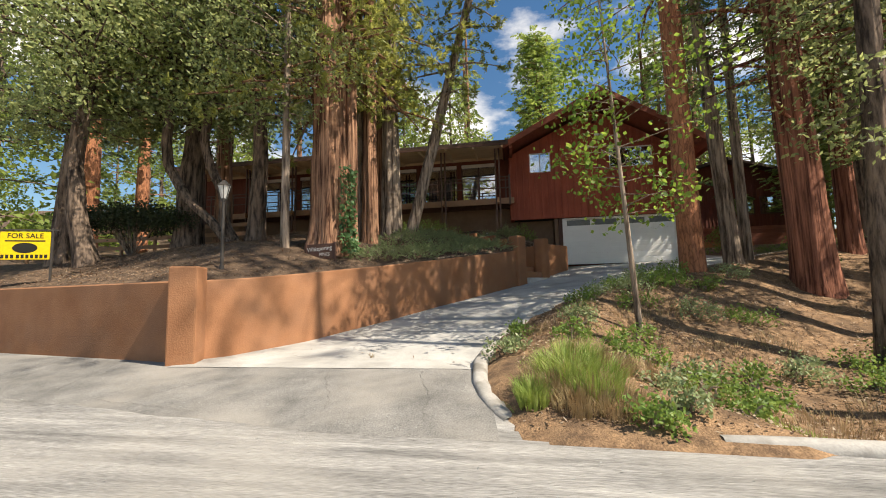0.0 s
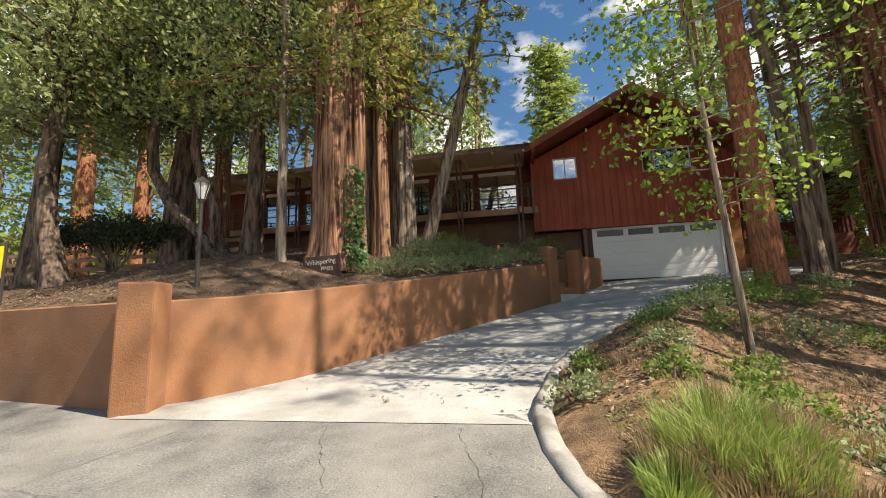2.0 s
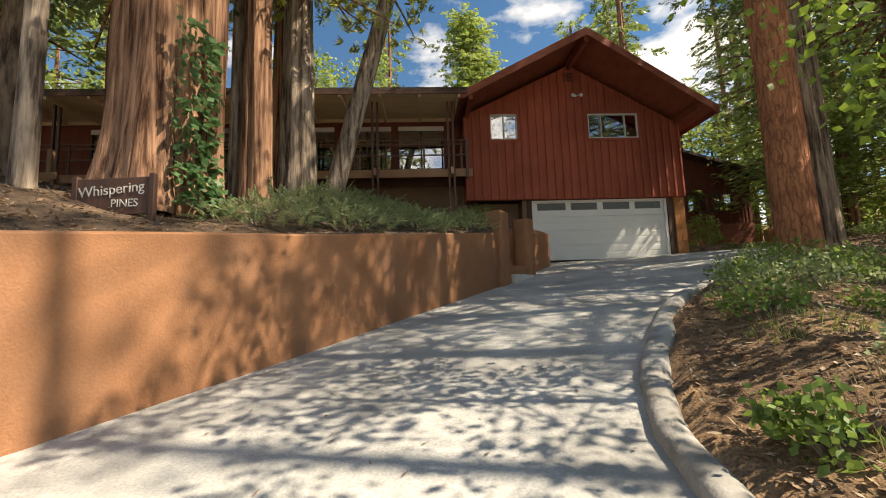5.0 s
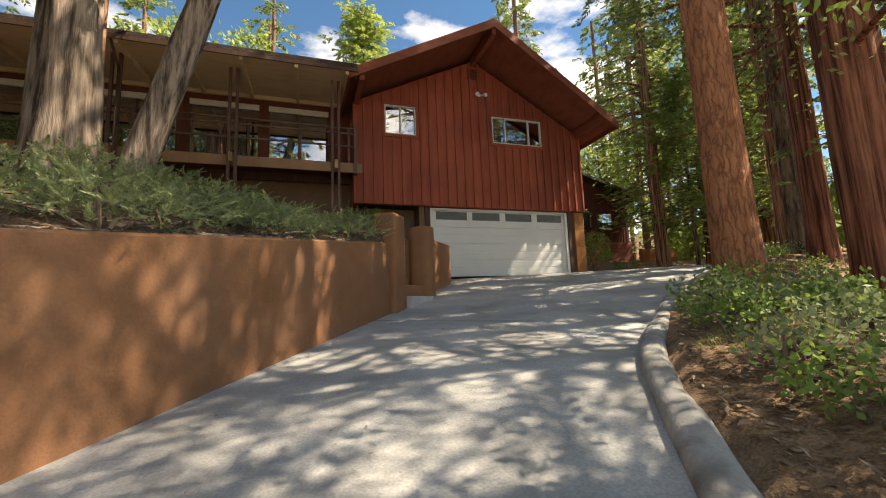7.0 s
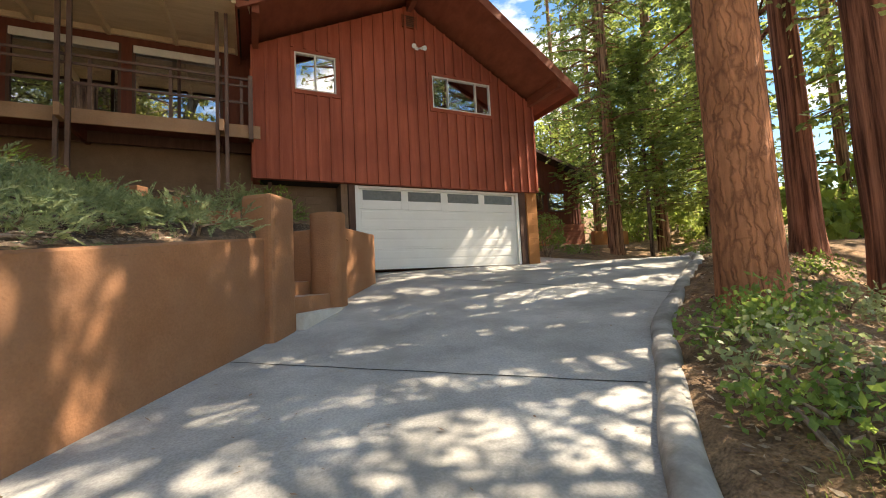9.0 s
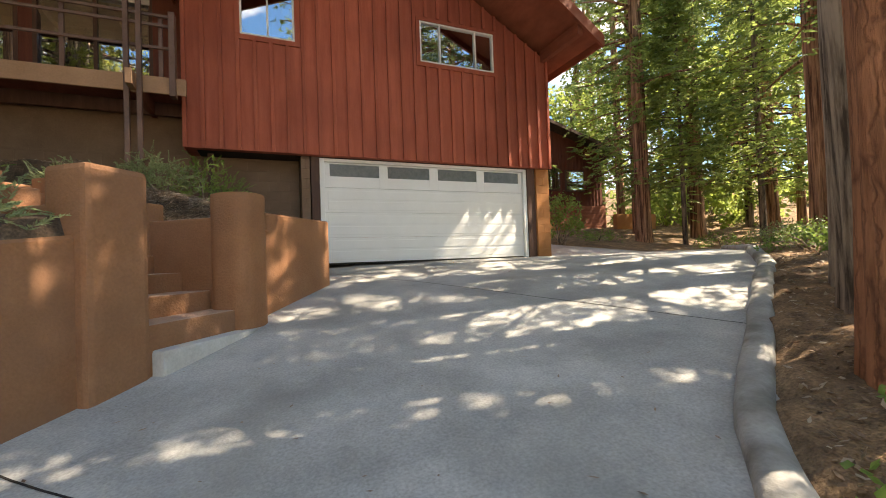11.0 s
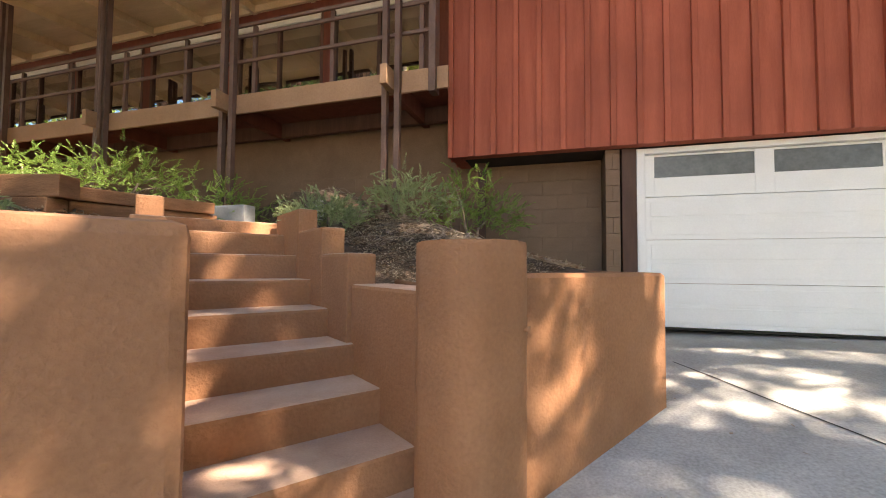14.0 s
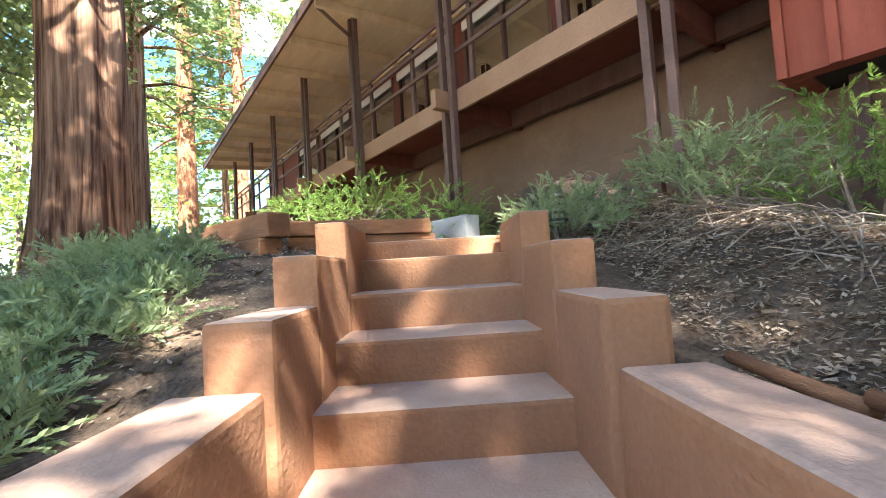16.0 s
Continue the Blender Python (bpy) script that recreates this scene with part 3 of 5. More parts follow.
# stairs: solid steps with worn nosings
stairs = empty("stairs", (STAIR0.x, STAIR0.y, 1.8))
for i in range(9):
    z = Z1 + RISE * i if i < 8 else Z1 + RISE * 7 + 0.15
    a0, a1 = RUN * i, RUN * (i + 1) + (0.06 if i < 8 else 1.4)
    ol = [STAIR0 + SDIR * a + SLEFT * b for a, b in ((a0, -0.05), (a0, SWIDE + 0.05), (a1, SWIDE + 0.05), (a1, -0.05))]
    st = Solid().prism([tuple(p) for p in ol], z - 0.5, z, bevel=0.022).done("step", M_STUCCO)
    under(stairs, worn_lit_tops(st, M_STEP))
tagged(stairs, "steep brown painted concrete stairs up to the house", "stairs", kind="structure")

# stepped cheek walls on both sides
CUTS = [(0.30, 1.24, 1.5, 3.05, 0.0, 0.30), (1.22, 1.74, 2.0, 3.27, 0.035, 0.225), (1.72, 2.32, 2.2, 3.49, 0.04, 0.20), (2.30, 3.05, 2.4, 3.70, 0.045, 0.18)]


def cheek(name, edge, way, label):
    """Steps up beside the flight; the upper steps are thinner and lean in a little."""
    s = Solid()
    for a0, a1, z0, z1, inn, thick in CUTS:
        b0, b1 = sorted((edge - way * inn, edge - way * inn + way * thick))
        ol = [STAIR0 + SDIR * a + SLEFT * b for a, b in ((a0, b0), (a0, b1), (a1, b1), (a1, b0))]
        s.prism([tuple(p) for p in ol], z0, z1, bevel=0.025)
    return tagged(worn_lit_tops(s.done(name, M_STUCCO), M_STEP), label, "wall", kind="structure")


cheek("cheek_right", -0.01, -1, "stepped brown stucco wall beside the stairs")
cheek("cheek_left", SWIDE + 0.01, 1, "stepped brown stucco wall beside the stairs")
def rounded(wx, wy, r, seg=6):
    """A plan with rounded corners."""
    out = []
    for k, (sx, sy) in enumerate(((1, 1), (-1, 1), (-1, -1), (1, -1))):
        for i in range(seg + 1):
            a = math.pi / 2 * (k + i / seg)
            out.append((sx * (wx / 2 - r) + r * math.cos(a), sy * (wy / 2 - r) + r * math.sin(a)))
    return out


pg = Solid().prism(rounded(0.52, 0.47, 0.17), 1.4, 3.30, bevel=0.02).done("pillar_garage", M_STUCCO)
pg.matrix_world = pose(1.615, 14.10, 0, 0, 0, 143.7)
tagged(pg, "rounded brown stucco pillar between stairs and garage", "pillar", kind="structure")
gl = [Vector((1.82, 14.33)).lerp(Vector((2.78, 15.55)), f) for f in np.linspace(0, 1, 8)]
wall_run("wall_garage", [tuple(p) for p in gl] + [(2.72, 15.9), (2.5, 16.6), (2.45, 17.45)], lambda i: 1.5, lambda i: 3.14, 0.24, "low brown stucco wall curving towards the garage")

# concrete slab at the foot of the stairs
sl = [(0.70, 13.30), (1.10, 12.99), (1.72, 13.74), (2.12, 14.44), (1.78, 14.60), (1.40, 14.1)]
tagged(Solid().prism(sl, 1.3, 1.80, bevel=0.03).done("stair_slab", M_SLAB), "pale concrete slab at the foot of the stairs", "slab", kind="structure")

# ---------- house ----------
X0, X1, YF, ZB = 0.534, 8.512, 17.40, 4.66
YB = 27.0
APEX = (4.52, 10.0)


def roof_z(x, y=0):
    return APEX[1] - (0.575 * (x - APEX[0]) if x > APEX[0] else 0.485 * (APEX[0] - x))


# front wall with window openings, in panels between board lines
WINDOWS = [(1.49, 2.47, 6.88, 7.82), (5.11, 6.98, 6.89, 7.82)]
front = empty("wall_front", ((X0 + X1) / 2, YF, ZB))
tagged(front, "dark red board and batten gable wall above the garage", "wall", kind="structure")
cuts = sorted({X0, X1, APEX[0], *[w for a in WINDOWS for w in a[:2]]})
for a, b in zip(cuts, cuts[1:]):
    spans = [(ZB, None)]
    for w in WINDOWS:
        if w[0] <= a and b <= w[1]:
            spans = [(ZB, w[2]), (w[3], None)]
    for z0, z1 in spans:
        s = Solid()
        zt = (lambda x, y: roof_z(x) - 0.28) if z1 is None else (lambda x, y: z1)
        s.prism([(a, YF), (b, YF), (b, YF + 0.16), (a, YF + 0.16)], z0, zt)
        under(front, s.done("panel", M_CLAD))
side = Solid()
side.prism([(X0, YF + 0.165), (X0 + 0.16, YF + 0.165), (X0 + 0.16, YB), (X0, YB)], ZB, lambda x, y: roof_z(X0) - 0.3)
tagged(side.done("wall_left", M_CLAD), "dark red board wall on the deck side", "wall", kind="structure")
side = Solid()
side.prism([(X1 - 0.16, YF + 0.165), (X1, YF + 0.165), (X1, YB), (X1 - 0.16, YB)], ZB, lambda x, y: roof_z(X1) - 0.3)
tagged(side.done("wall_right", M_CLAD), "dark red board side wall", "wall", kind="structure")
tagged(Solid().box((X0, YB, 2.3), (X1, YB + 0.2, 7.5)).done("wall_back", M_CLAD), "dark red back wall of the house", "wall", kind="structure")
# Near-black floor and wall keep the upper room dark behind its windows.
tagged(Solid().box((X0 + 0.17, YF + 0.18, ZB + 0.01), (X1 - 0.17, YB - 0.01, ZB + 0.16)).done("floor_upper", M_DARK), "near-black floor between garage and dim upper room", "floor", kind="structure")
tagged(Solid().box((X0 + 0.17, 21.0, ZB + 0.17), (X1 - 0.17, 21.1, 9.6)).done("wall_inner", M_DARK), "near-black wall standing for the dimness of the upper room", "wall", kind="structure")

# battens over the board joints
for k in range(28):
    x = X0 + 0.025 + k * (X1 - X0 - 0.05) / 27
    spans = [(ZB - 0.012, roof_z(x) - 0.3)]
    for w in WINDOWS:
        if w[0] - 0.12 < x < w[1] + 0.12:
            spans = [(ZB - 0.012, w[2] - 0.105), (w[3] + 0.085, roof_z(x) - 0.3)]
    for z0, z1 in spans:
        under(front, Solid().box((x - 0.034, YF - 0.055, z0), (x + 0.034, YF - 0.001, z1), bevel=0.008).done("batten", M_CLAD))
for k in range(4):
    y = YF + 0.2 + k * 0.3
    under(front, Solid().box((X0 - 0.03, y - 0.022, ZB - 0.01), (X0 - 0.001, y + 0.022, 7.3), bevel=0.004).done("batten", M_CLAD))

# vent and twin flood light under the ridge
v = Solid()
v.box((4.30, YF - 0.04, 9.06), (4.74, YF - 0.002, 9.42), bevel=0.005)
vent = empty("gable_vent", (4.52, YF, 9.06))
under(vent, v.done("frame", M_TRIMRED))
for i in range(6):
    under(vent, Solid().box((4.33, YF - 0.055, 9.09 + i * 0.053), (4.71, YF - 0.042, 9.12 + i * 0.053), bevel=0.003).done("slat", M_BROWN))
tagged(vent, "louvred gable vent painted dark red", "vent")
fl = empty("flood_light", (4.68, YF - 0.02, 8.48))
under(fl, Solid().box((4.63, YF - 0.06, 8.45), (4.73, YF - 0.037, 8.55), bevel=0.01).done("base", M_WHITE))
for o in (-0.11, 0.13):
    s = Solid()
    s.tube((4.68 + o * 0.3, YF - 0.05, 8.50), (4.68 + o, YF - 0.13, 8.49), 0.02)
    s.tube((4.68 + o, YF - 0.10, 8.50), (4.68 + o * 1.3, YF - 0.24, 8.44), 0.035, 0.065, 14)
    under(fl, s.done("head", M_WHITE, smooth=False))
tagged(fl, "twin white flood light on the gable wall", "lamp")

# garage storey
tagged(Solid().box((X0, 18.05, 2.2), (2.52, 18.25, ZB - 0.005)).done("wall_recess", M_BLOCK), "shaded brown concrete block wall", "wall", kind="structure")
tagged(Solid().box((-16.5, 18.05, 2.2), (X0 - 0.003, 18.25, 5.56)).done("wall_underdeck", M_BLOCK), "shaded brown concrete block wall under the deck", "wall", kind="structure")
tagged(Solid().box((8.14, 17.52, 2.2), (8.53, 18.3, ZB - 0.005), bevel=0.006).done("wall_pier", M_ORANGE), "orange painted block pier beside the garage door", "wall", kind="structure")
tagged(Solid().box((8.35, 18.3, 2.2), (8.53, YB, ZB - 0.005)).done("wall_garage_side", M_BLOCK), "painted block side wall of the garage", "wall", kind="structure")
tagged(Solid().box((2.53, 17.56, 2.2), (2.70, 18.2, ZB - 0.005), bevel=0.006).done("wall_pier_inner", M_BLOCK), "brown block pier beside the garage door", "wall", kind="structure")
tagged(Solid().box((2.72, 17.54, 2.2), (2.885, 17.8, ZB - 0.005), bevel=0.006).done("trim_left", M_BROWN), "brown wooden door jamb", "trim", kind="structure")
tagged(Solid().box((7.90, 17.54, 2.2), (8.13, 17.8, ZB - 0.005), bevel=0.006).done("trim_right", M_BROWN), "brown wooden door jamb", "trim", kind="structure")

tagged(Solid().box((0.86, 17.75, 2.6), (0.96, 17.85, ZB - 0.005), bevel=0.008).done("support_post", M_BROWN), "slim brown post under the overhanging corner of the house", "post")

# garage door: white frame, four sections, top lights
gd = empty("garage_door", (5.39, 17.62, 2.45))
fr = Solid()
fr.box((2.89, 17.56, 2.45), (2.985, 17.70, 4.64), bevel=0.006)
fr.box((7.795, 17.56, 2.45), (7.89, 17.70, 4.64), bevel=0.006)
fr.box((2.985, 17.56, 4.575), (7.795, 17.70, 4.64), bevel=0.006)
under(gd, fr.done("frame", M_WHITE))
panes = [(3.10, 4.15), (4.34, 5.32), (5.53, 6.53), (6.73, 7.70)]
zs = np.linspace(2.47, 4.57, 5)
for k in range(4):
    s = Solid()
    if k < 3:
        s.box((2.99, 17.63, zs[k] + 0.002), (7.79, 17.68, zs[k + 1] - 0.002), bevel=0.005)
        for z in (zs[k] + 0.06, zs[k] + 0.285):          # pressed ribs
            s.box((3.05, 17.625, z), (7.73, 17.64, z + 0.18), bevel=0.006)
    else:
        xs = [2.99] + [v for p in panes for v in p] + [7.79]
        for a, b in zip(xs[::2], xs[1::2]):
            s.box((a, 17.63, zs[3] + 0.004), (b, 17.68, zs[4]), bevel=0.004)
        for a, b in panes:
            s.box((a, 17.63, zs[3] + 0.004), (b, 17.68, 4.285), bevel=0.004)
            s.box((a, 17.63, 4.545), (b, 17.68, zs[4]), bevel=0.004)
            under(gd, Solid().box((a - 0.01, 17.645, 4.275), (b + 0.01, 17.655, 4.555)).done("pane", M_FROST))
    under(gd, s.done("section", M_WHITE))
under(gd, Solid().box((2.99, 17.625, 2.445), (7.79, 17.66, 2.462)).done("seal", M_BLACK))
tagged(gd, "closed white sectional garage door with four top lights", "garage door")

# windows of the gable
for a, b, z0, z1 in WINDOWS:
    w = empty("window", ((a + b) / 2, YF, z0))
    s = Solid()
    t = 0.035
    parts = 2 if b - a < 1.2 else 3
    cutx = [a, (a + b) / 2, b] if parts == 2 else [a, a + (b - a) * 0.26, a + (b - a) * 0.74, b]
    s.box((a, YF - 0.02, z0), (b, YF + 0.08, z0 + t)).box((a, YF - 0.02, z1 - t), (b, YF + 0.08, z1))
    for i, x in enumerate(cutx):
        x = min(max(x, a + t / 2), b - t / 2)
        s.box((x - t / 2, YF - 0.018, z0 + t), (x + t / 2, YF + 0.078, z1 - t))
    under(w, s.done("frame", M_FRAME))
    for p, q in zip(cutx, cutx[1:]):
        under(w, Solid().box((p + t / 2, YF + 0.03, z0 + t), (q - t / 2, YF + 0.036, z1 - t)).done("pane", M_GLASS))
    c = Solid()
    c.box((a - 0.09, YF - 0.035, z0 - 0.10), (b + 0.09, YF - 0.002, z0 - 0.003), bevel=0.004)
    c.box((a - 0.09, YF - 0.035, z1 + 0.003), (b + 0.09, YF - 0.002, z1 + 0.08), bevel=0.004)
    c.box((a - 0.09, YF - 0.034, z0), (a - 0.003, YF - 0.002, z1), bevel=0.004)
    c.box((b + 0.003, YF - 0.034, z0), (b + 0.09, YF - 0.002, z1), bevel=0.004)
    under(w, c.done("casing", M_CLAD))
    tagged(w, "sliding window with pale frame and dark panes", "window", kind="structure")

# gable roof: two slabs that jut forward at the ridge, rafters, verge boards
YA, YE = 15.62, 15.95        # verge at the ridge and at the eaves
roof = empty("roof", (APEX[0], 20, 9))
for sx, xe in ((1, 9.02), (-1, 0.30)):
    def rz(x, y):
        return roof_z(x)
    ol = [(APEX[0], YA), (xe, YE), (xe, YB + 0.5), (APEX[0], YB + 0.5)]
    if sx < 0:
        ol = ol[::-1]
    under(roof, Solid().prism(ol, lambda x, y: roof_z(x) - 0.04, roof_z).done("shingles", M_ROOF))
    ol2 = [(APEX[0], YA + 0.05), (xe - sx * 0.04, YE + 0.05), (xe - sx * 0.04, YB + 0.4), (APEX[0], YB + 0.4)]
    if sx < 0:
        ol2 = ol2[::-1]
    under(roof, Solid().prism(ol2, lambda x, y: roof_z(x) - 0.10, lambda x, y: roof_z(x) - 0.045).done("decking", M_TRIMRED))
    # verge board
    v = [Vector((APEX[0], YA)), Vector((xe, YE))]
    ol3 = [(v[0].x, v[0].y - 0.02), (v[1].x, v[1].y - 0.02), (v[1].x, v[1].y + 0.045), (v[0].x, v[0].y + 0.045)]
    if sx < 0:
        ol3 = ol3[::-1]
    under(roof, Solid().prism(ol3, lambda x, y: roof_z(x) - 0.26, lambda x, y: roof_z(x) + 0.015).done("verge_board", M_TRIMRED))
    ol4 = [(xe, YE), (xe + sx * 0.04, YE), (xe + sx * 0.04, YB + 0.4), (xe, YB + 0.4)]
    if sx < 0:
        ol4 = ol4[::-1]
    under(roof, Solid().prism(ol4, roof_z(xe) - 0.22, roof_z(xe) + 0.01).done("eave_board", M_TRIMRED))
for x, hh in ((APEX[0], 0.36), (X1 - 0.1, 0.3), (X0 + 0.1, 0.3)):
    y0 = YA + 0.06 if x == APEX[0] else 16.0
    z = roof_z(x) - 0.105
    under(roof, Solid().box((x - 0.07, y0, z - hh), (x + 0.07, YF - 0.003, z - 0.03), bevel=0.006).done("outrigger", M_TRIMRED))
tagged(roof, "low gable roof with deep red overhang and dark shingles", "roof", kind="structure")

# ---------- deck ----------
DX0, DX1, DY = -16.6, 0.70, 16.75       # ends and outer edge
ZD = 5.63
YR = 15.92


def porch_z(y):
    return 7.92 + 0.075 * (y - YR)


deck = empty("deck", (-7, 17, ZD))
under(deck, Solid().box((DX0, DY + 0.05, ZD - 0.06), (X0 - 0.01, 18.3, ZD)).done("boards", M_SHADERED))
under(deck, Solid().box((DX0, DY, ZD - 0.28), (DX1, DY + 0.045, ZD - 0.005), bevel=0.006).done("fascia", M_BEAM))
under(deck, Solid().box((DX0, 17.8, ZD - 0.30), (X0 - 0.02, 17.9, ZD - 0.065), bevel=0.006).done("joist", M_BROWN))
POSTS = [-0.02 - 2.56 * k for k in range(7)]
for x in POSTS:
    under(deck, Solid().box((x - 0.045, DY + 0.05, ZD - 0.30), (x + 0.045, 18.035, ZD - 0.065), bevel=0.006).done("beam", M_SHADERED))
    under(deck, Solid().box((x - 0.045, DY - 0.30, ZD - 0.27), (x + 0.045, DY - 0.003, ZD - 0.03), bevel=0.006).done("beam_end", M_BEAM))
    for o in (-0.085, 0.085):
        under(deck, Solid().box((x + o - 0.035, DY - 0.09, bank_z(x, DY) - 0.3), (x + o + 0.035, DY - 0.012, porch_z(DY) - 0.004), bevel=0.005).done("post", M_RAIL))
for z in (6.11, 6.48, 6.64):
    under(deck, Solid().box((DX0, DY - 0.005, z - 0.024), (DX1 - 0.16, DY + 0.03, z + 0.024), bevel=0.008).done("rail", M_RAIL))
for x in np.arange(DX0 + 0.3, 0.4, 1.28):
    if min(abs(x - p) for p in POSTS) > 0.2:
        under(deck, Solid().box((x - 0.03, DY + 0.037, ZD - 0.2), (x + 0.03, DY + 0.085, 6.63), bevel=0.004).done("baluster", M_RAIL))
under(deck, Solid().box((0.47, DY - 0.07, ZD - 0.33), (0.56, DY + 0.10, 6.70), bevel=0.006).done("end_post", M_RAIL))
tagged(deck, "raised timber deck with brown rails and paired posts", "deck", kind="structure")

# flat roof over the deck: cream underside, rafters, dark edge
dr = empty("deck_roof", (-7, 17, 8))


def porch_slab(name, x0, x1, y0, y1, d0, d1, mat):
    under(dr, Solid().prism([(x0, y0), (x1, y0), (x1, y1), (x0, y1)], lambda x, y: porch_z(y) + d0, lambda x, y: porch_z(y) + d1).done(name, mat))


porch_slab("soffit", -16.9, X0 - 0.003, YR, 19.6, 0.0, 0.04, M_SOFFIT)
porch_slab("shingles", -17.0, X0 - 0.02, YR - 0.05, 26, 0.05, 0.16, M_ROOF)
porch_slab("fascia", -17.0, X0 - 0.02, YR - 0.05, YR - 0.005, -0.06, 0.045, M_BROWN)
for x in np.arange(-16.4, 0.5, 1.28):
    porch_slab("rafter", x - 0.04, x + 0.04, YR + 0.002, 18.3, -0.15, -0.003, M_SOFFIT)
porch_slab("frieze", DX0, X0 - 0.005, 18.24, 18.305, -0.13, -0.004, M_SOFFIT)
tagged(dr, "long flat porch roof with cream boarded underside", "roof", kind="structure")

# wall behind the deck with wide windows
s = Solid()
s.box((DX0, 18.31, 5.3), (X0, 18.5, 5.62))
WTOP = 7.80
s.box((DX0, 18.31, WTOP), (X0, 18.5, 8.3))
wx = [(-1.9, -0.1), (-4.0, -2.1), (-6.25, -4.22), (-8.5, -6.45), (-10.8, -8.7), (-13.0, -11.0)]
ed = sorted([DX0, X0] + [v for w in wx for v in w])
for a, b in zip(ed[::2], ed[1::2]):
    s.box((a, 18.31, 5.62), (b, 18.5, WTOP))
tagged(s.done("wall_deck", M_SHADERED), "red wall behind the deck, its shade put into the colour", "wall", kind="structure")
for a, b in wx:
    w = empty("window", ((a + b) / 2, 18.4, 5.62))
    f = Solid()
    for x in (a + 0.03, (a + b) / 2, b - 0.03):
        f.box((x - 0.03, 18.30, 5.62), (x + 0.03, 18.38, WTOP))
    f.box((a, 18.295, 5.62), (b, 18.385, 5.68)).box((a, 18.295, WTOP - 0.06), (b, 18.385, WTOP))
    under(w, f.done("frame", M_BROWN), Solid().box((a + 0.06, 18.34, 5.68), (b - 0.06, 18.346, WTOP - 0.06)).done("pane", M_GLASS))
    bl = Solid()
    bl.box((a + 0.03, 18.25, WTOP - 0.20), (b - 0.03, 18.29, WTOP - 0.02), bevel=0.02)
    under(w, bl.done("blind", M_FRAME))
    tagged(w, "wide window with a rolled pale blind behind the deck", "window", kind="structure")
# Added inner surfaces, coloured near black for the dimness behind the deck windows.
tagged(Solid().box((DX0, 21, 3.4), (X0, 21.1, 8.3)).done("wall_inner", M_DARK), "near-black wall standing for the dimness indoors", "wall", kind="structure")
tagged(Solid().box((DX0, 18.5, 5.3), (X0, 21, 5.4)).done("floor", M_DARK), "near-black floor standing for the dimness indoors", "floor", kind="structure")
tagged(Solid().box((DX0 - 0.2, 18.31, 3.4), (DX0, 21.1, 8.0)).done("wall_end", M_CLAD), "dark red end wall", "wall", kind="structure")

# ---------- trees ----------
def rand(a, b):
    return random.uniform(a, b)


def trunk_mesh(path, radii, flutes, depth, sides, seed):
    """A tapered, fluted trunk along a path of points."""
    vs, fs = [], []
    for i, (p, r) in enumerate(zip(path, radii)):
        for j in range(sides):
            a = 2 * math.pi * j / sides
            w = 1 + depth * (math.sin(flutes * a + 0.35 * p[2] + seed) * 0.5 + noise.noise(Vector((math.cos(a) * 2 + seed, math.sin(a) * 2, p[2] * 0.5))) + 0.7 * noise.noise(Vector((math.cos(a) * 7 + seed, math.sin(a) * 7, p[2] * 0.5))) + 0.5 * noise.noise(Vector((math.cos(a) * 15, math.sin(a) * 15 + seed, p[2] * 0.8))))
            if i == 0:
                w *= 1.0 + 0.12 * math.sin(5 * a + seed)
            vs.append((p[0] + r * w * math.cos(a), p[1] + r * w * math.sin(a), p[2]))
        if i:
            for j in range(sides):
                k = (j + 1) % sides
                fs.append(((i - 1) * sides + j, (i - 1) * sides + k, i * sides + k, i * sides + j))
    return vs, fs


def limbs_mesh(limbs):
    """Tapered limbs: lists of (point, radius)."""
    vs, fs = [], []
    for limb in limbs:
        base = len(vs)
        for i, (p, r) in enumerate(limb):
            q = Vector(limb[min(i + 1, len(limb) - 1)][0]) - Vector(limb[max(0, i - 1)][0])
            m = q.to_track_quat("Z", "Y").to_matrix()
            for j in range(6):
                a = math.pi * j / 3
                vs.append(tuple(Vector(p) + m @ Vector((r * math.cos(a), r * math.sin(a), 0))))
            if i:
                for j in range(6):
                    k = (j + 1) % 6
                    fs.append((base + (i - 1) * 6 + j, base + (i - 1) * 6 + k, base + i * 6 + k, base + i * 6 + j))
    return vs, fs


def leaf(vs, fs, p, d, up, length, width):
    """One small pointed leaf."""
    s = d.cross(up)
    if s.length < 1e-4:
        s = d.orthogonal()
    s = s.normalized() * width * 0.5
    k = len(vs)
    m = p + d * length * 0.45
    vs.extend((tuple(p), tuple(m + s), tuple(p + d * length), tuple(m - s)))
    fs.append((k, k + 1, k + 2, k + 3))


def rnd_dir(flat=1.0):
    a = rand(0, 2 * math.pi)
    z = rand(-1, 1) * flat
    r = math.sqrt(max(0, 1 - z * z))
    return Vector((r * math.cos(a), r * math.sin(a), z))


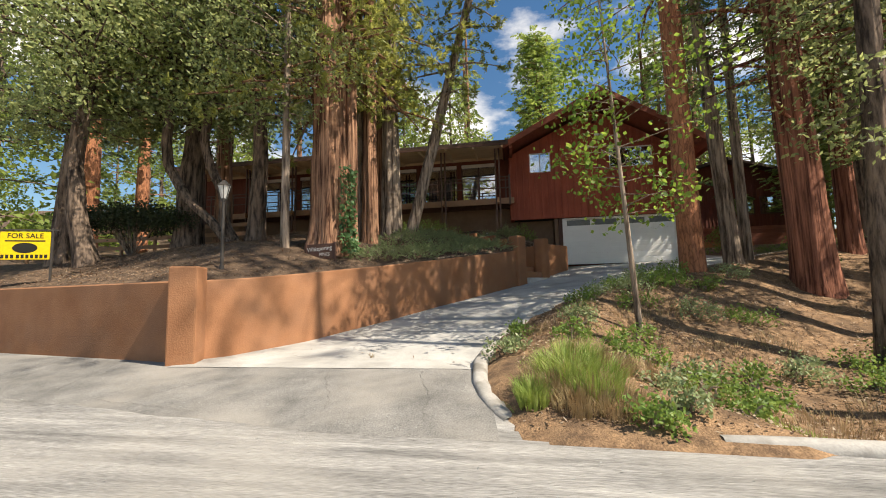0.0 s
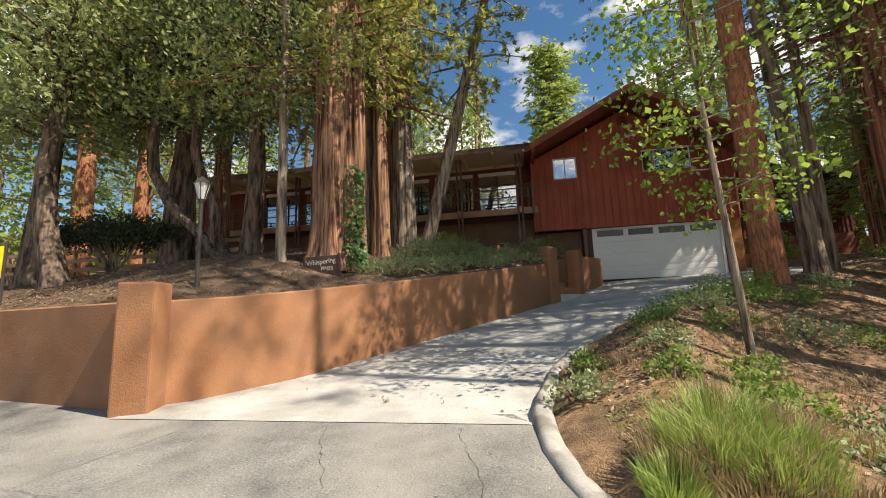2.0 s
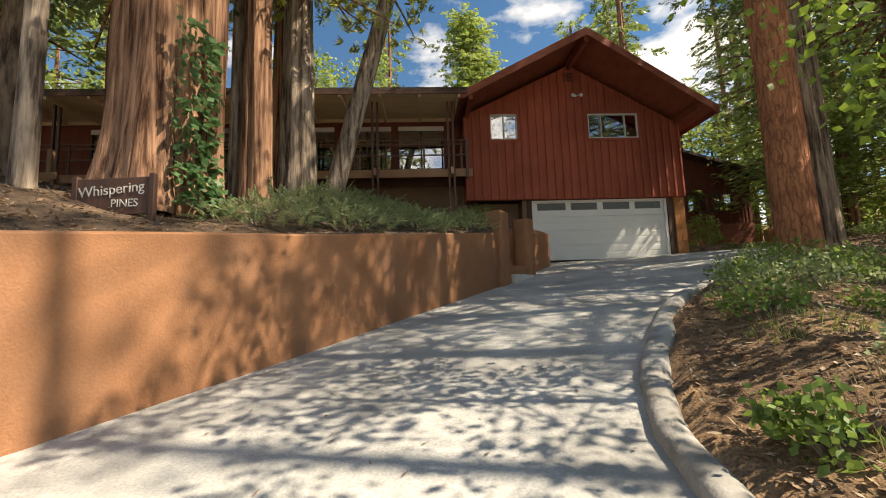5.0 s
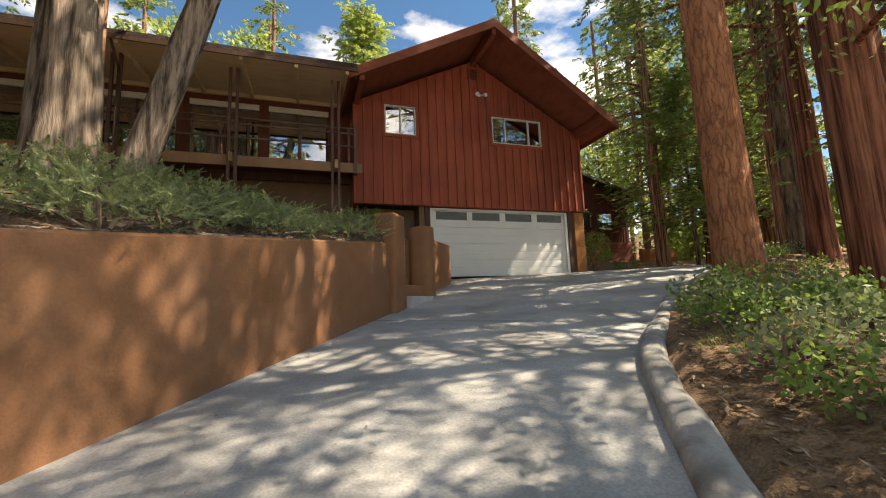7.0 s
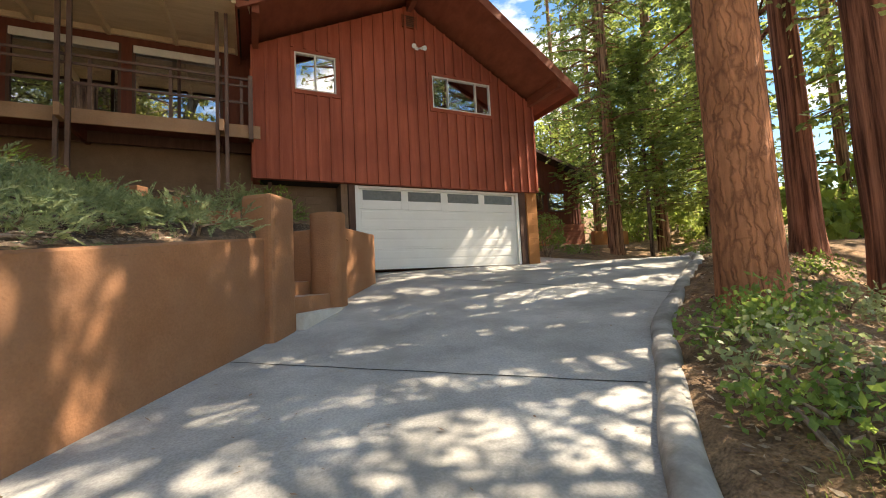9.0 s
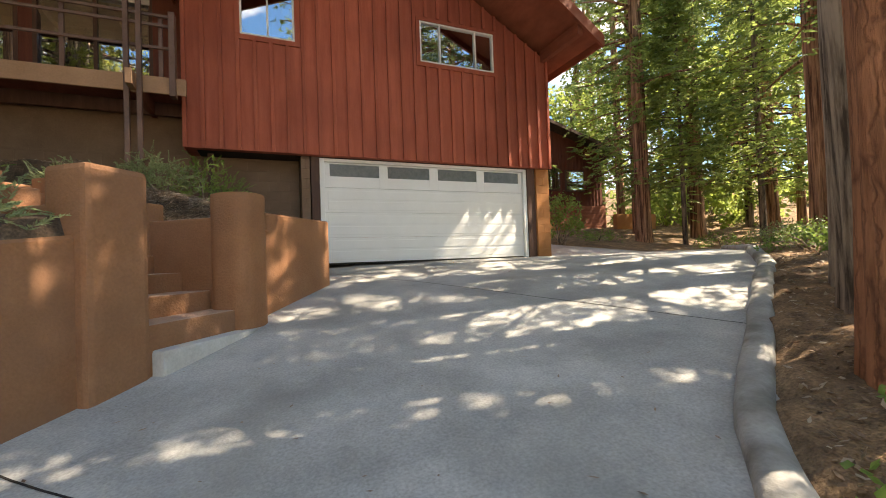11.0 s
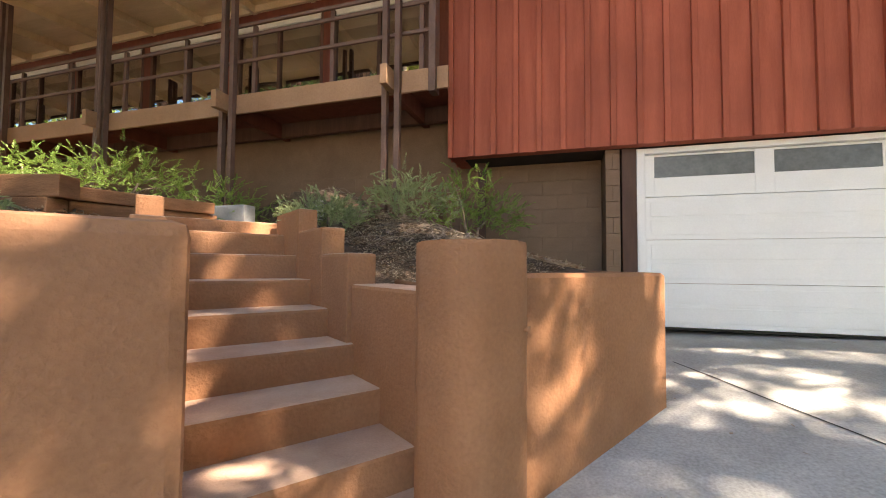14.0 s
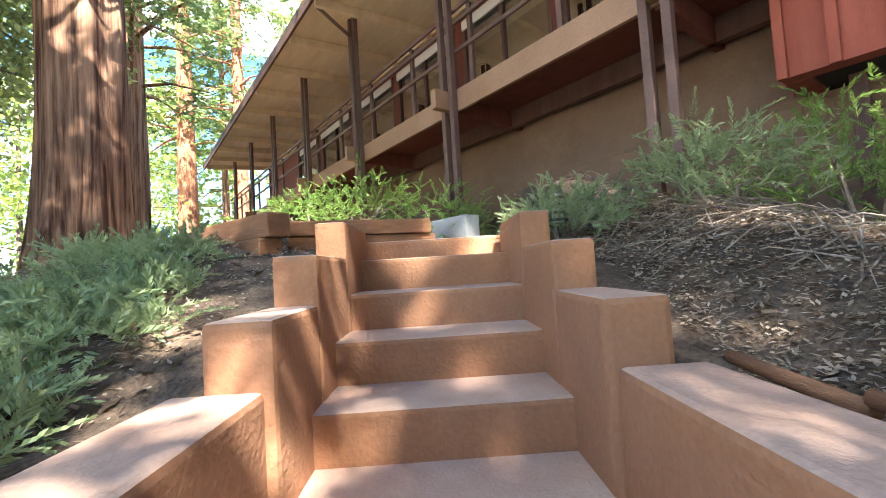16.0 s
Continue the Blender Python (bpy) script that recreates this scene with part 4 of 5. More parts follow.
def clump(vs, fs, c, r, count, length, width, kind):
    """A spray of foliage about c."""
    c = Vector(c)
    if kind == "broad":
        for _ in range(count):
            p = c + rnd_dir() * r * rand(0.2, 1.0) ** 0.6
            leaf(vs, fs, p, rnd_dir(), rnd_dir(), length * rand(0.6, 1.3), width * rand(0.7, 1.3))
    elif kind == "plume":      # feathery upright shoots
        for _ in range(max(1, count // 30)):
            p = c + rnd_dir() * r * rand(0, 0.8)
            d = (Vector((p.x, p.y, 0)) * 0.9 + rnd_dir() * 0.4 + Vector((0, 0, rand(0.1, 0.7)))).normalized()
            ln = rand(0.12, 0.26)
            sd = (d.cross(Vector((0, 0, 1))) + rnd_dir() * 0.4).normalized()
            nm = d.cross(sd).normalized()
            for k in range(30):
                f = k / 30
                e = (d * (0.7 + f) + sd * (0.8 if k % 2 else -0.8) + nm * rand(-0.5, 0.5)).normalized()
                leaf(vs, fs, p + d * ln * f - Vector((0, 0, 0.2 * ln * f * f)), e, rnd_dir(), length * (1.25 - 0.75 * f), width)
    elif kind == "needle":
        for _ in range(max(1, count // 14)):
            t = c + rnd_dir() * r * rand(0, 0.9)
            ax = rnd_dir(0.6)
            for _ in range(14):
                d = (ax + rnd_dir() * 0.75).normalized()
                leaf(vs, fs, t, d, rnd_dir(), length * rand(0.7, 1.2), width)
    else:        # flat drooping fans, as of cedars
        for _ in range(max(1, count // 12)):
            p = c + rnd_dir() * r * rand(0.1, 0.9)
            d = Vector((p.x - c.x, p.y - c.y, 0))
            d = (d.normalized() if d.length > 0.01 else rnd_dir(0.2)) + Vector((0, 0, rand(-0.7, 0.1)))
            d.normalize()
            sd = d.cross(Vector((0, 0, 1))).normalized()
            for k in range(12):
                f = k / 12
                q = p + d * length * 2.4 * f
                e = (d * 0.6 + sd * (1 if k % 2 else -1) * 0.8 + Vector((0, 0, rand(-0.35, 0.15)))).normalized()
                leaf(vs, fs, q, e, rnd_dir(), length * (1.15 - 0.6 * f), width)


def tree(name, x, y, z, r, height, lean=(0, 0), bark_mat=None, leaf_mat=None, first=5.0, spread=2.2, clumps=60, per=70, leaf_size=(0.12, 0.05),
         kind="fan", flutes=7, depth=0.10, label="", group="", sides=44, taper=0.55, flare=1.35, limb_drop=-0.1, seed=None, bends=None):
    """A tree with a tapered trunk, limbs and a loose crown."""
    seed = seed if seed is not None else x * 3.1 + y
    random.seed(int(seed * 1000) % 99991)
    top = empty(name, (x, y, z))
    steps = 30
    path, radii = [], []
    for i in range(steps):
        f = (i / (steps - 1)) ** 1.5
        h = f * height
        bend = float(np.interp(h, *zip(*bends))) if bends else 0.0      # crooked trunks: sideways shift by height
        path.append((lean[0] * h + bend, lean[1] * h + bend * 0.17, h - 0.25))
        radii.append(r * (1 - taper * f) * (1 + (flare - 1) * math.exp(-h / (r * 1.3))))
    vs, fs = trunk_mesh(path, radii, flutes, depth, sides, seed)
    t = mesh_object("trunk", vs, fs, bark_mat, top, smooth=True)

    def at(h):
        for a, b in zip(path, path[1:]):
            if b[2] >= h:
                f = (h - a[2]) / max(1e-6, b[2] - a[2])
                return Vector(a).lerp(Vector(b), f)
        return Vector(path[-1])
    limbs, vs, fs = [], [], []
    for i in range(clumps):
        f = (i + rand(0, 1)) / clumps
        h = first + (height - first) * f
        reach = spread * (1.0 - 0.75 * f if kind != "broad" else 0.6 + 0.5 * math.sin(math.pi * f)) * rand(0.35, 1.1)
        a = rand(0, 2 * math.pi)
        p0 = at(h)
        p1 = p0 + Vector((math.cos(a), math.sin(a), 0)) * reach + Vector((0, 0, reach * (limb_drop + rand(-0.15, 0.25))))
        mid = p0.lerp(p1, 0.5) + Vector((rand(-0.1, 0.1), rand(-0.1, 0.1), rand(0, 0.2))) * reach * 0.5
        rr = max(0.012, min(r * 0.22, 0.022 * reach + 0.008))
        limbs.append([(p0, rr), (mid, rr * 0.65), (p1, rr * 0.2)])
        for c, k in ((p1, 0.5), (mid.lerp(p1, 0.5), 0.35), (mid, 0.15)):
            clump(vs, fs, c, max(0.22, spread * 0.24), int(per * k * 1.2), leaf_size[0], leaf_size[1], kind)
    lv, lf = limbs_mesh(limbs)
    tagged(mesh_object("limbs", lv, lf, bark_mat, top, smooth=True), kind="stuff")
    if vs:
        tagged(mesh_object("leaves", vs, fs, leaf_mat, top), kind="stuff")
    tagged(top, label or "tall tree with rough bark", "tree", group)
    return top


def gz(x, y):
    s, n = along(x, y)
    return bank_z(x, y) if n < 0 and y > left_wall_y(x) else low_z(x, y)


def plant(name, x, y, r, h, **k):
    return tree(name, x, y, gz(x, y), r, h, **k)


# bank beside the driveway
CON = "conifers on the bank"
NEEDLES = dict(leaf_mat=L_PINE, leaf_size=(0.22, 0.034), kind="needle", limb_drop=-0.32)
plant("cedar_tree", -4.5, 8.5, 0.52, 15, bark_mat=B_CEDAR, first=4.2, spread=3.5, clumps=100, per=190, flutes=5, depth=0.16, **NEEDLES,
      label="massive cedar trunk with shaggy reddish bark on the bank", group=CON)
plant("cedar_tree", -4.0, 8.8, 0.21, 13, bark_mat=B_CEDAR, first=5.0, spread=2.2, clumps=30, per=150, flutes=5, depth=0.14, **NEEDLES,
      label="slender cedar stem close beside the massive trunk", group=CON)
plant("cedar_tree", -4.4, 10.6, 0.15, 14, bark_mat=B_GREY, first=4.6, spread=2.2, clumps=40, per=150, depth=0.1, **NEEDLES,
      label="thin grey cedar trunk on the bank", group=CON)
plant("cedar_tree", -3.95, 10.3, 0.25, 16, bark_mat=B_CEDAR, first=4.4, spread=2.8, clumps=66, per=180, depth=0.14, **NEEDLES,
      label="cedar trunk with furrowed red-brown bark on the bank", group=CON)
plant("cedar_tree", -3.6, 11.5, 0.33, 17, bark_mat=B_GREY, first=4.8, spread=2.6, clumps=60, per=180, depth=0.12, **NEEDLES,
      label="grey conifer trunk with deeply furrowed bark", group=CON)
plant("leaning_tree", -3.1, 11.9, 0.22, 13, lean=(0.27, 0.0), bark_mat=B_GREY, first=4.8, spread=2.2, clumps=50, per=150, depth=0.1, **NEEDLES,
      label="leaning grey conifer trunk with weathered bark")
plant("slim_tree", -5.5, 7.9, 0.12, 11, bark_mat=B_GREY, leaf_mat=L_OAK, first=3.6, spread=3.0, clumps=70, per=130, leaf_size=(0.13, 0.07), kind="broad", depth=0.06, flare=1.2,
      label="slim straight grey tree on the bank")
OAKS = [(-7.7, 9.9, 0.28, [(0, 0), (3, 0.1), (6, 0.0), (11, 0.2)]),
        (-10.6, 10.3, 0.46, [(0, 0), (3, 0.1), (6, 0.3), (11, 0.1)]),
        (-11.7, 7.8, 0.27, [(0, 0.1), (0.5, 0), (1.7, -0.32), (3.3, -0.5), (6, -0.2), (11, -0.6)]),
        (-13.6, 8.6, 0.33, [(0, 0), (4, 0.2), (11, 0.3)]),
        (-8.15, 9.5, 0.19, [(0, 0), (0.95, -0.8), (1.7, -1.6), (2.8, -2.2), (3.7, -2.3), (6, -2.0), (11, -1.6)]),
        (-8.05, 9.55, 0.17, [(0, 0), (0.85, -0.5), (1.7, -0.5), (2.3, -0.8), (2.9, -1.05), (3.6, -1.2), (6, -0.9), (11, -1.0)])]
for x, y, r, bends in OAKS:
    plant("oak_tree", x, y, r, 10.5, bends=bends, bark_mat=B_OAK, leaf_mat=L_OAK, first=4.1, spread=3.5, clumps=64, per=115, leaf_size=(0.16, 0.09), kind="broad", taper=0.7,
          label="dark oak with a crooked trunk and small glossy leaves", group="oaks on the bank")
for x, y, r in ((-21.5, 15.8, 0.48), (-20.5, 18.0, 0.34)):
    plant("cedar_tree", x, y, r, 20, bark_mat=B_PINE, leaf_mat=L_CEDAR, first=6.5, spread=3.4, clumps=60, per=90, leaf_size=(0.26, 0.10), depth=0.06,
          label="conifer with sunlit reddish bark beyond the oaks", group="conifers beyond the oaks")
# mound beside the driveway
plant("pine_tree", 5.3, 9.92, 0.31, 20, bark_mat=B_PINE, leaf_mat=L_PINE, first=8.5, spread=3.4, clumps=84, per=170, leaf_size=(0.22, 0.022), kind="needle", depth=0.05, flare=1.12, lean=(-0.006, 0), taper=0.3,
      label="straight pine trunk with orange plated bark beside the driveway")
plant("grey_tree", 6.7, 10.7, 0.22, 16, lean=(-0.05, 0.0), bark_mat=B_GREY, leaf_mat=L_CEDAR, first=5.4, spread=2.8, clumps=44, per=130, leaf_size=(0.15, 0.05), depth=0.1, label="leaning grey-barked conifer trunk on the mound")
plant("grey_tree", 7.25, 11.1, 0.15, 14, bark_mat=B_GREY, leaf_mat=L_CEDAR, first=5.4, spread=2.4, clumps=38, per=130, leaf_size=(0.15, 0.05), depth=0.1, label="slender grey-barked conifer trunk on the mound")
plant("redwood_tree", 7.9, 9.42, 0.45, 20, lean=(-0.03, 0), bark_mat=B_RED, leaf_mat=L_OAK, first=4.2, spread=4.2, clumps=64, per=90, leaf_size=(0.12, 0.06), kind="broad", depth=0.08, flare=1.18,
      label="broad redwood trunk with fibrous red-brown bark")
plant("redwood_tree", 10.2, 11.5, 0.26, 18, bark_mat=B_RED, leaf_mat=L_CEDAR, first=4.8, spread=3.5, clumps=84, per=140, leaf_size=(0.15, 0.05), depth=0.08, label="reddish conifer trunk on the wooded slope")
# Added past the view's edge to block sun from the driveway and wall.
plant("redwood_tree", 8.7, 6.7, 0.22, 16, bark_mat=B_RED, leaf_mat=L_OAK, first=5.5, spread=3.5, clumps=100, per=125, leaf_size=(0.12, 0.06), kind="broad", depth=0.08, label="added conifer past the view's edge, shading the driveway")
plant("cedar_tree", 6.2, 5.4, 0.19, 14, lean=(0.05, 0), bark_mat=B_OAK, leaf_mat=L_OAK, first=3.4, spread=1.7, clumps=34, per=90, leaf_size=(0.12, 0.06), kind="broad", depth=0.1, limb_drop=-0.3,
      label="brown furrowed trunk with hanging leafy boughs near the road")
# Unseen helper tree: high crown shades the bank, thin trunk casts little.
plant("conifer", 9.6, 2.6, 0.12, 27, bark_mat=B_RED, leaf_mat=L_CEDAR, first=18.5, spread=3.4, clumps=60, per=130, leaf_size=(0.18, 0.06), depth=0.08, sides=20, label="added unseen conifer beside the road, shading the bank")
# Never in view: a second crown added to thin the sun on the driveway.
plant("conifer", 10.4, 7.6, 0.24, 20, bark_mat=B_CEDAR, leaf_mat=L_CEDAR, first=7.0, spread=3.5, clumps=46, per=110, leaf_size=(0.17, 0.06), depth=0.08, sides=20, label="added unseen conifer on the slope, shading the driveway")
plant("maple_sapling", 2.62, 5.5, 0.055, 7.2, lean=(-0.05, 0), bark_mat=B_GREY, leaf_mat=L_MAPLE, first=2.0, spread=1.65, clumps=50, per=48, leaf_size=(0.10, 0.075), kind="broad", depth=0.03, flare=1.1, taper=0.8, limb_drop=0.05,
      label="young maple with a thin trunk and bright green leaves")
plant("grey_tree", 11.4, 9.6, 0.25, 15, bark_mat=B_OAK, leaf_mat=L_CEDAR, first=3.6, spread=3.2, clumps=70, per=130, leaf_size=(0.17, 0.06), depth=0.1, label="dark conifer trunk on the wooded slope")
plant("grey_tree", 11.5, 12.7, 0.20, 22, bark_mat=B_OAK, leaf_mat=L_CEDAR, first=8.5, spread=4.4, clumps=84, per=130, leaf_size=(0.17, 0.06), depth=0.1, label="dark conifer trunk beside the turning area")
plant("grey_tree", 13.2, 14.0, 0.24, 16, bark_mat=B_CEDAR, leaf_mat=L_CEDAR, first=4.0, spread=3.2, clumps=60, per=140, leaf_size=(0.17, 0.06), depth=0.1, label="conifer trunk with drooping boughs beside the turning area")
for x, y, r, h, f, sp, m in ((15.4, 20.7, 0.28, 22, 6.0, 3.0, B_CEDAR), (16.5, 19.8, 0.09, 10, 2.2, 2.4, B_OAK), (17.4, 17.6, 0.11, 12, 2.0, 2.8, B_OAK), (19.6, 18.6, 0.30, 21, 2.4, 3.6, B_CEDAR), (17.2, 22.6, 0.22, 19, 2.6, 3.2, B_CEDAR)):
    plant("conifer", x, y, r, h, bark_mat=m, leaf_mat=L_BOUGH, first=f, spread=sp, clumps=110, per=150, leaf_size=(0.17, 0.06), depth=0.1, limb_drop=-0.25, sides=20,
          label="tall conifer with drooping green boughs beside the turning area", group="conifers round the turning area")
# trees behind the bank, beside the stairs and round the house
plant("cedar_tree", -4.3, 13.1, 0.39, 17, bark_mat=B_CEDAR, leaf_mat=L_CEDAR, first=5.5, spread=2.6, clumps=50, per=150, leaf_size=(0.16, 0.05), depth=0.14,
      label="cedar trunk with stringy bark beside the stairs", group=CON)
plant("cedar_tree", -6.6, 13.2, 0.20, 14, bark_mat=B_CEDAR, leaf_mat=L_CEDAR, first=4.5, spread=2.4, clumps=45, per=150, leaf_size=(0.16, 0.05), depth=0.1,
      label="slender cedar trunk on the bank near the deck", group=CON)
plant("cedar_tree", -11.8, 13.6, 0.34, 17, bark_mat=B_CEDAR, leaf_mat=L_CEDAR, first=4.5, spread=3.0, clumps=60, per=150, leaf_size=(0.18, 0.06), depth=0.14,
      label="cedar trunk with red-brown bark near the deck", group=CON)

# a dark sprawling shrub under the oaks
def bush(name, x, y, z, rx, ry, h, count, size, kind, mat, label, category="bush", group="", twigs=10, seed=1, foot=-0.05):
    random.seed(seed)
    top = empty(name, (x, y, z))
    vs, fs, limbs = [], [], []
    for i in range(max(6, count // 40)):
        a, f = rand(0, 2 * math.pi), math.sqrt(rand(0, 1))
        p = Vector((math.cos(a) * rx * f, math.sin(a) * ry * f, h * (1 - 0.55 * f * f) * rand(0.25, 1.0)))
        clump(vs, fs, p, 0.16 * (rx + ry) * 0.5 + 0.1, 40, size[0], size[1], kind)
        if i < twigs:
            limbs.append([((0.1 * rand(-1, 1), 0.1 * rand(-1, 1), foot), 0.02), (p * 0.5 + Vector((0, 0, 0.05)), 0.014), (p, 0.005)])
    lv, lf = limbs_mesh(limbs)
    tagged(mesh_object("twigs", lv, lf, B_GREY, top), kind="stuff")
    tagged(mesh_object("leaves", vs, fs, mat, top), kind="stuff")
    return tagged(top, label, category, group)


bush("shrub", -12.2, 9.8, gz(-12.2, 9.8) + 0.85, 2.1, 1.2, 0.8, 11000, (0.09, 0.05), "broad", L_DARK, "dark flat-topped evergreen shrub under the oaks", seed=5, twigs=26, foot=-0.95)
bush("shrub", 11.2, 20.5, gz(11.2, 20.5), 0.9, 0.9, 2.0, 1400, (0.11, 0.06), "broad", L_FERN, "pale flowering shrub beside the house", seed=6)
# junipers along the top of the retaining wall
for i, s in enumerate(np.arange(4.3, 9.3, 0.62)):
    q = 0.75 + 0.35 * math.sin(i * 2.1)
    x, y = place(s, -q)
    bush("juniper", x, y, bank_z(x, y) - 0.03, 0.62, 0.62, 0.30 + 0.06 * (i % 3), 6200, (0.047, 0.012), "plume", L_JUNIPER, "low spreading blue-green juniper above the retaining wall", "bush", "junipers along the wall", seed=20 + i, twigs=4)
for i, s in enumerate(np.arange(6.2, 8.9, 0.7)):
    x, y = place(s, -1.9 - 0.3 * math.sin(i))
    bush("juniper", x, y, bank_z(x, y) - 0.03, 0.7, 0.7, 0.38, 6000, (0.047, 0.012), "plume", L_JUNIPER, "low spreading blue-green juniper above the retaining wall", "bush", "junipers along the wall", seed=40 + i, twigs=4)
# junipers below the deck
for i, (x, y, rx, h) in enumerate(((0.95, 16.9, 0.62, 0.85), (0.35, 16.4, 0.5, 0.6), (-0.5, 16.0, 0.45, 0.42), (-2.3, 16.2, 0.8, 0.75), (-3.4, 15.8, 0.9, 0.7), (-4.8, 15.6, 0.9, 0.65), (-2.55, 13.25, 0.42, 0.12), (-3.3, 13.3, 0.35, 0.1))):
    bush("juniper", x, y, bank_ground(x, y) - 0.04, rx, rx * 0.7, h, (10000, 3600)[i > 5], ((0.042, 0.009), (0.035, 0.008))[i > 5], "plume", L_FERN if i in (0, 3, 4, 5) else L_JUNIPER, "feathery green juniper on the slope below the deck", "bush", "junipers below the deck", seed=60 + i, twigs=3)

for i, (x, y, r, h) in enumerate(((-0.55, 12.98, 0.3, 0.16), (-1.1, 13.1, 0.36, 0.15), (-1.75, 13.1, 0.45, 0.14), (-1.3, 12.6, 0.4, 0.14), (-0.25, 13.02, 0.26, 0.15), (-0.85, 13.35, 0.3, 0.13), (-1.35, 13.5, 0.3, 0.12), (-1.9, 13.7, 0.28, 0.14), (-2.2, 13.4, 0.35, 0.12))):
    bush("juniper", x, y, bank_ground(x, y) - 0.02, r, r * 0.8, h, 4200, (0.045, 0.011), "plume", L_JUNIPER, "flat creeping juniper on the bank beside the stairs", "bush", "junipers below the deck", seed=70 + i, twigs=2)

# ground cover and grass on the mound
def tuft(name, x, y, n, h, r, mat, label, category, group="", seed=1):
    random.seed(seed)
    z = gz(x, y)
    top = empty(name, (x, y, z))
    vs, fs = [], []
    for _ in range(n):
        a, f = rand(0, 6.283), math.sqrt(rand(0, 1)) * r
        b = Vector((math.cos(a) * f, math.sin(a) * f, gz(x + math.cos(a) * f, y + math.sin(a) * f) - z - 0.02))
        d = Vector((math.cos(a) * rand(0, 0.5), math.sin(a) * rand(0, 0.5), 1)).normalized()
        ln = h * rand(0.4, 0.95)
        sd = Vector((-math.sin(a * 3), math.cos(a * 3), 0)) * rand(0.002, 0.0055)
        m = b + d * ln * 0.6
        t = b + d * ln + Vector((d.x, d.y, -0.35)) * ln * 0.45
        k = len(vs)
        vs.extend((tuple(b - sd), tuple(b + sd), tuple(m + sd * 0.8), tuple(m - sd * 0.8), tuple(t)))
        fs.extend(((k, k + 1, k + 2, k + 3), (k + 3, k + 2, k + 4)))
    tagged(mesh_object("blades", vs, fs, mat, top), kind="stuff")
    return tagged(top, label, category, group)


for i, (x, y, n, h, r, m) in enumerate(((1.05, 2.85, 1500, 0.5, 0.34, L_GRASS), (1.3, 2.6, 1000, 0.46, 0.28, L_GRASS), (1.1, 2.45, 1300, 0.36, 0.33, L_DRY), (0.62, 2.4, 800, 0.34, 0.17, L_GRASS), (1.5, 3.2, 700, 0.36, 0.35, L_DRY), (0.85, 2.75, 700, 0.4, 0.3, L_DRY), (1.45, 2.35, 600, 0.3, 0.28, L_DRY), (2.1, 3.4, 500, 0.25, 0.4, L_DRY))):
    tuft("grass_tuft", x, y, n, h, r, m, "long green and straw-coloured grass on the mound", "grass", "grass tufts on the mound", seed=80 + i)
for i, (x, y) in enumerate(((0.9, 3.5), (1.5, 4.0), (2.3, 3.0), (2.9, 3.6), (3.6, 3.0), (1.1, 5.0), (2.0, 4.9), (3.1, 5.2), (4.2, 3.6), (1.7, 6.2), (2.7, 6.1), (3.4, 6.9), (2.6, 7.9), (4.0, 5.6), (4.9, 3.9), (3.3, 2.5), (5.0, 6.0))):
    tuft("straw_tuft", x, y, 240, 0.13 + 0.05 * (i % 3), 0.42, L_DRY if i % 3 else L_GRASS, "short straw-coloured grass among the litter", "grass", "straw on the mound", seed=150 + i)
random.seed(7)
cover = [(0.35, 4.3, 0.3), (0.6, 5.1, 0.25), (1.72, 2.1, 0.27), (2.05, 2.25, 0.2), (2.6, 3.2, 0.28), (2.8, 2.6, 0.24), (2.0, 2.9, 0.18), (1.9, 3.9, 0.25), (2.3, 4.3, 0.3), (2.9, 4.1, 0.4), (3.7, 4.4, 0.4), (1.3, 4.4, 0.25), (1.6, 5.3, 0.3), (2.4, 5.2, 0.3), (3.2, 3.2, 0.3), (4.6, 5.0, 0.45), (5.4, 4.6, 0.4), (2.9, 8.3, 0.4), (3.4, 8.6, 0.5), (3.9, 9.1, 0.5), (4.5, 9.3, 0.45),
         (3.0, 7.5, 0.45), (3.6, 7.9, 0.4), (4.2, 8.3, 0.4), (2.3, 7.4, 0.3), (1.9, 6.9, 0.35), (2.9, 6.6, 0.4), (5.9, 9.4, 0.4), (8.7, 10.8, 0.5), (4.9, 8.5, 0.4), (4.0, 6.8, 0.45), (5.0, 6.9, 0.4),
         (9.6, 12.5, 0.6), (11.0, 12.9, 0.7), (12.5, 13.8, 0.7), (6.0, 5.4, 0.5), (14.6, 15.5, 0.9), (16.0, 18.0, 0.9), (13.5, 21.0, 0.8)]
for i, (x, y, r) in enumerate(cover):
    bush("ground_cover", x, y, gz(x, y) - 0.03, r, r, 0.24 + 0.25 * r, int(1000 * r + 160), (0.06, 0.036), "broad", L_FERN if i % 3 else L_JUNIPER, "low leafy green plants growing through the litter", "plant", "plants on the mound", seed=100 + i, twigs=5)
# ivy on the big trunk
random.seed(9)
vs, fs = [], []
zt = gz(-4.5, 8.5)
for _ in range(520):
    a = rand(-0.75, 0.35)
    h = rand(0, 1) ** 1.3 * 2.4
    rr = rand(0.55, 0.7) + 0.35 * max(0, 0.5 - h)
    p = Vector((-4.5 + math.cos(a) * rr, 8.5 + math.sin(a) * rr, zt - 0.1 + h))
    leaf(vs, fs, p, (Vector((math.cos(a), math.sin(a), -0.7)) + rnd_dir() * 0.5).normalized(), rnd_dir(), rand(0.09, 0.15), rand(0.07, 0.12))
tagged(mesh_object("ivy", vs, fs, L_IVY), "green ivy climbing the big cedar trunk", "plant")

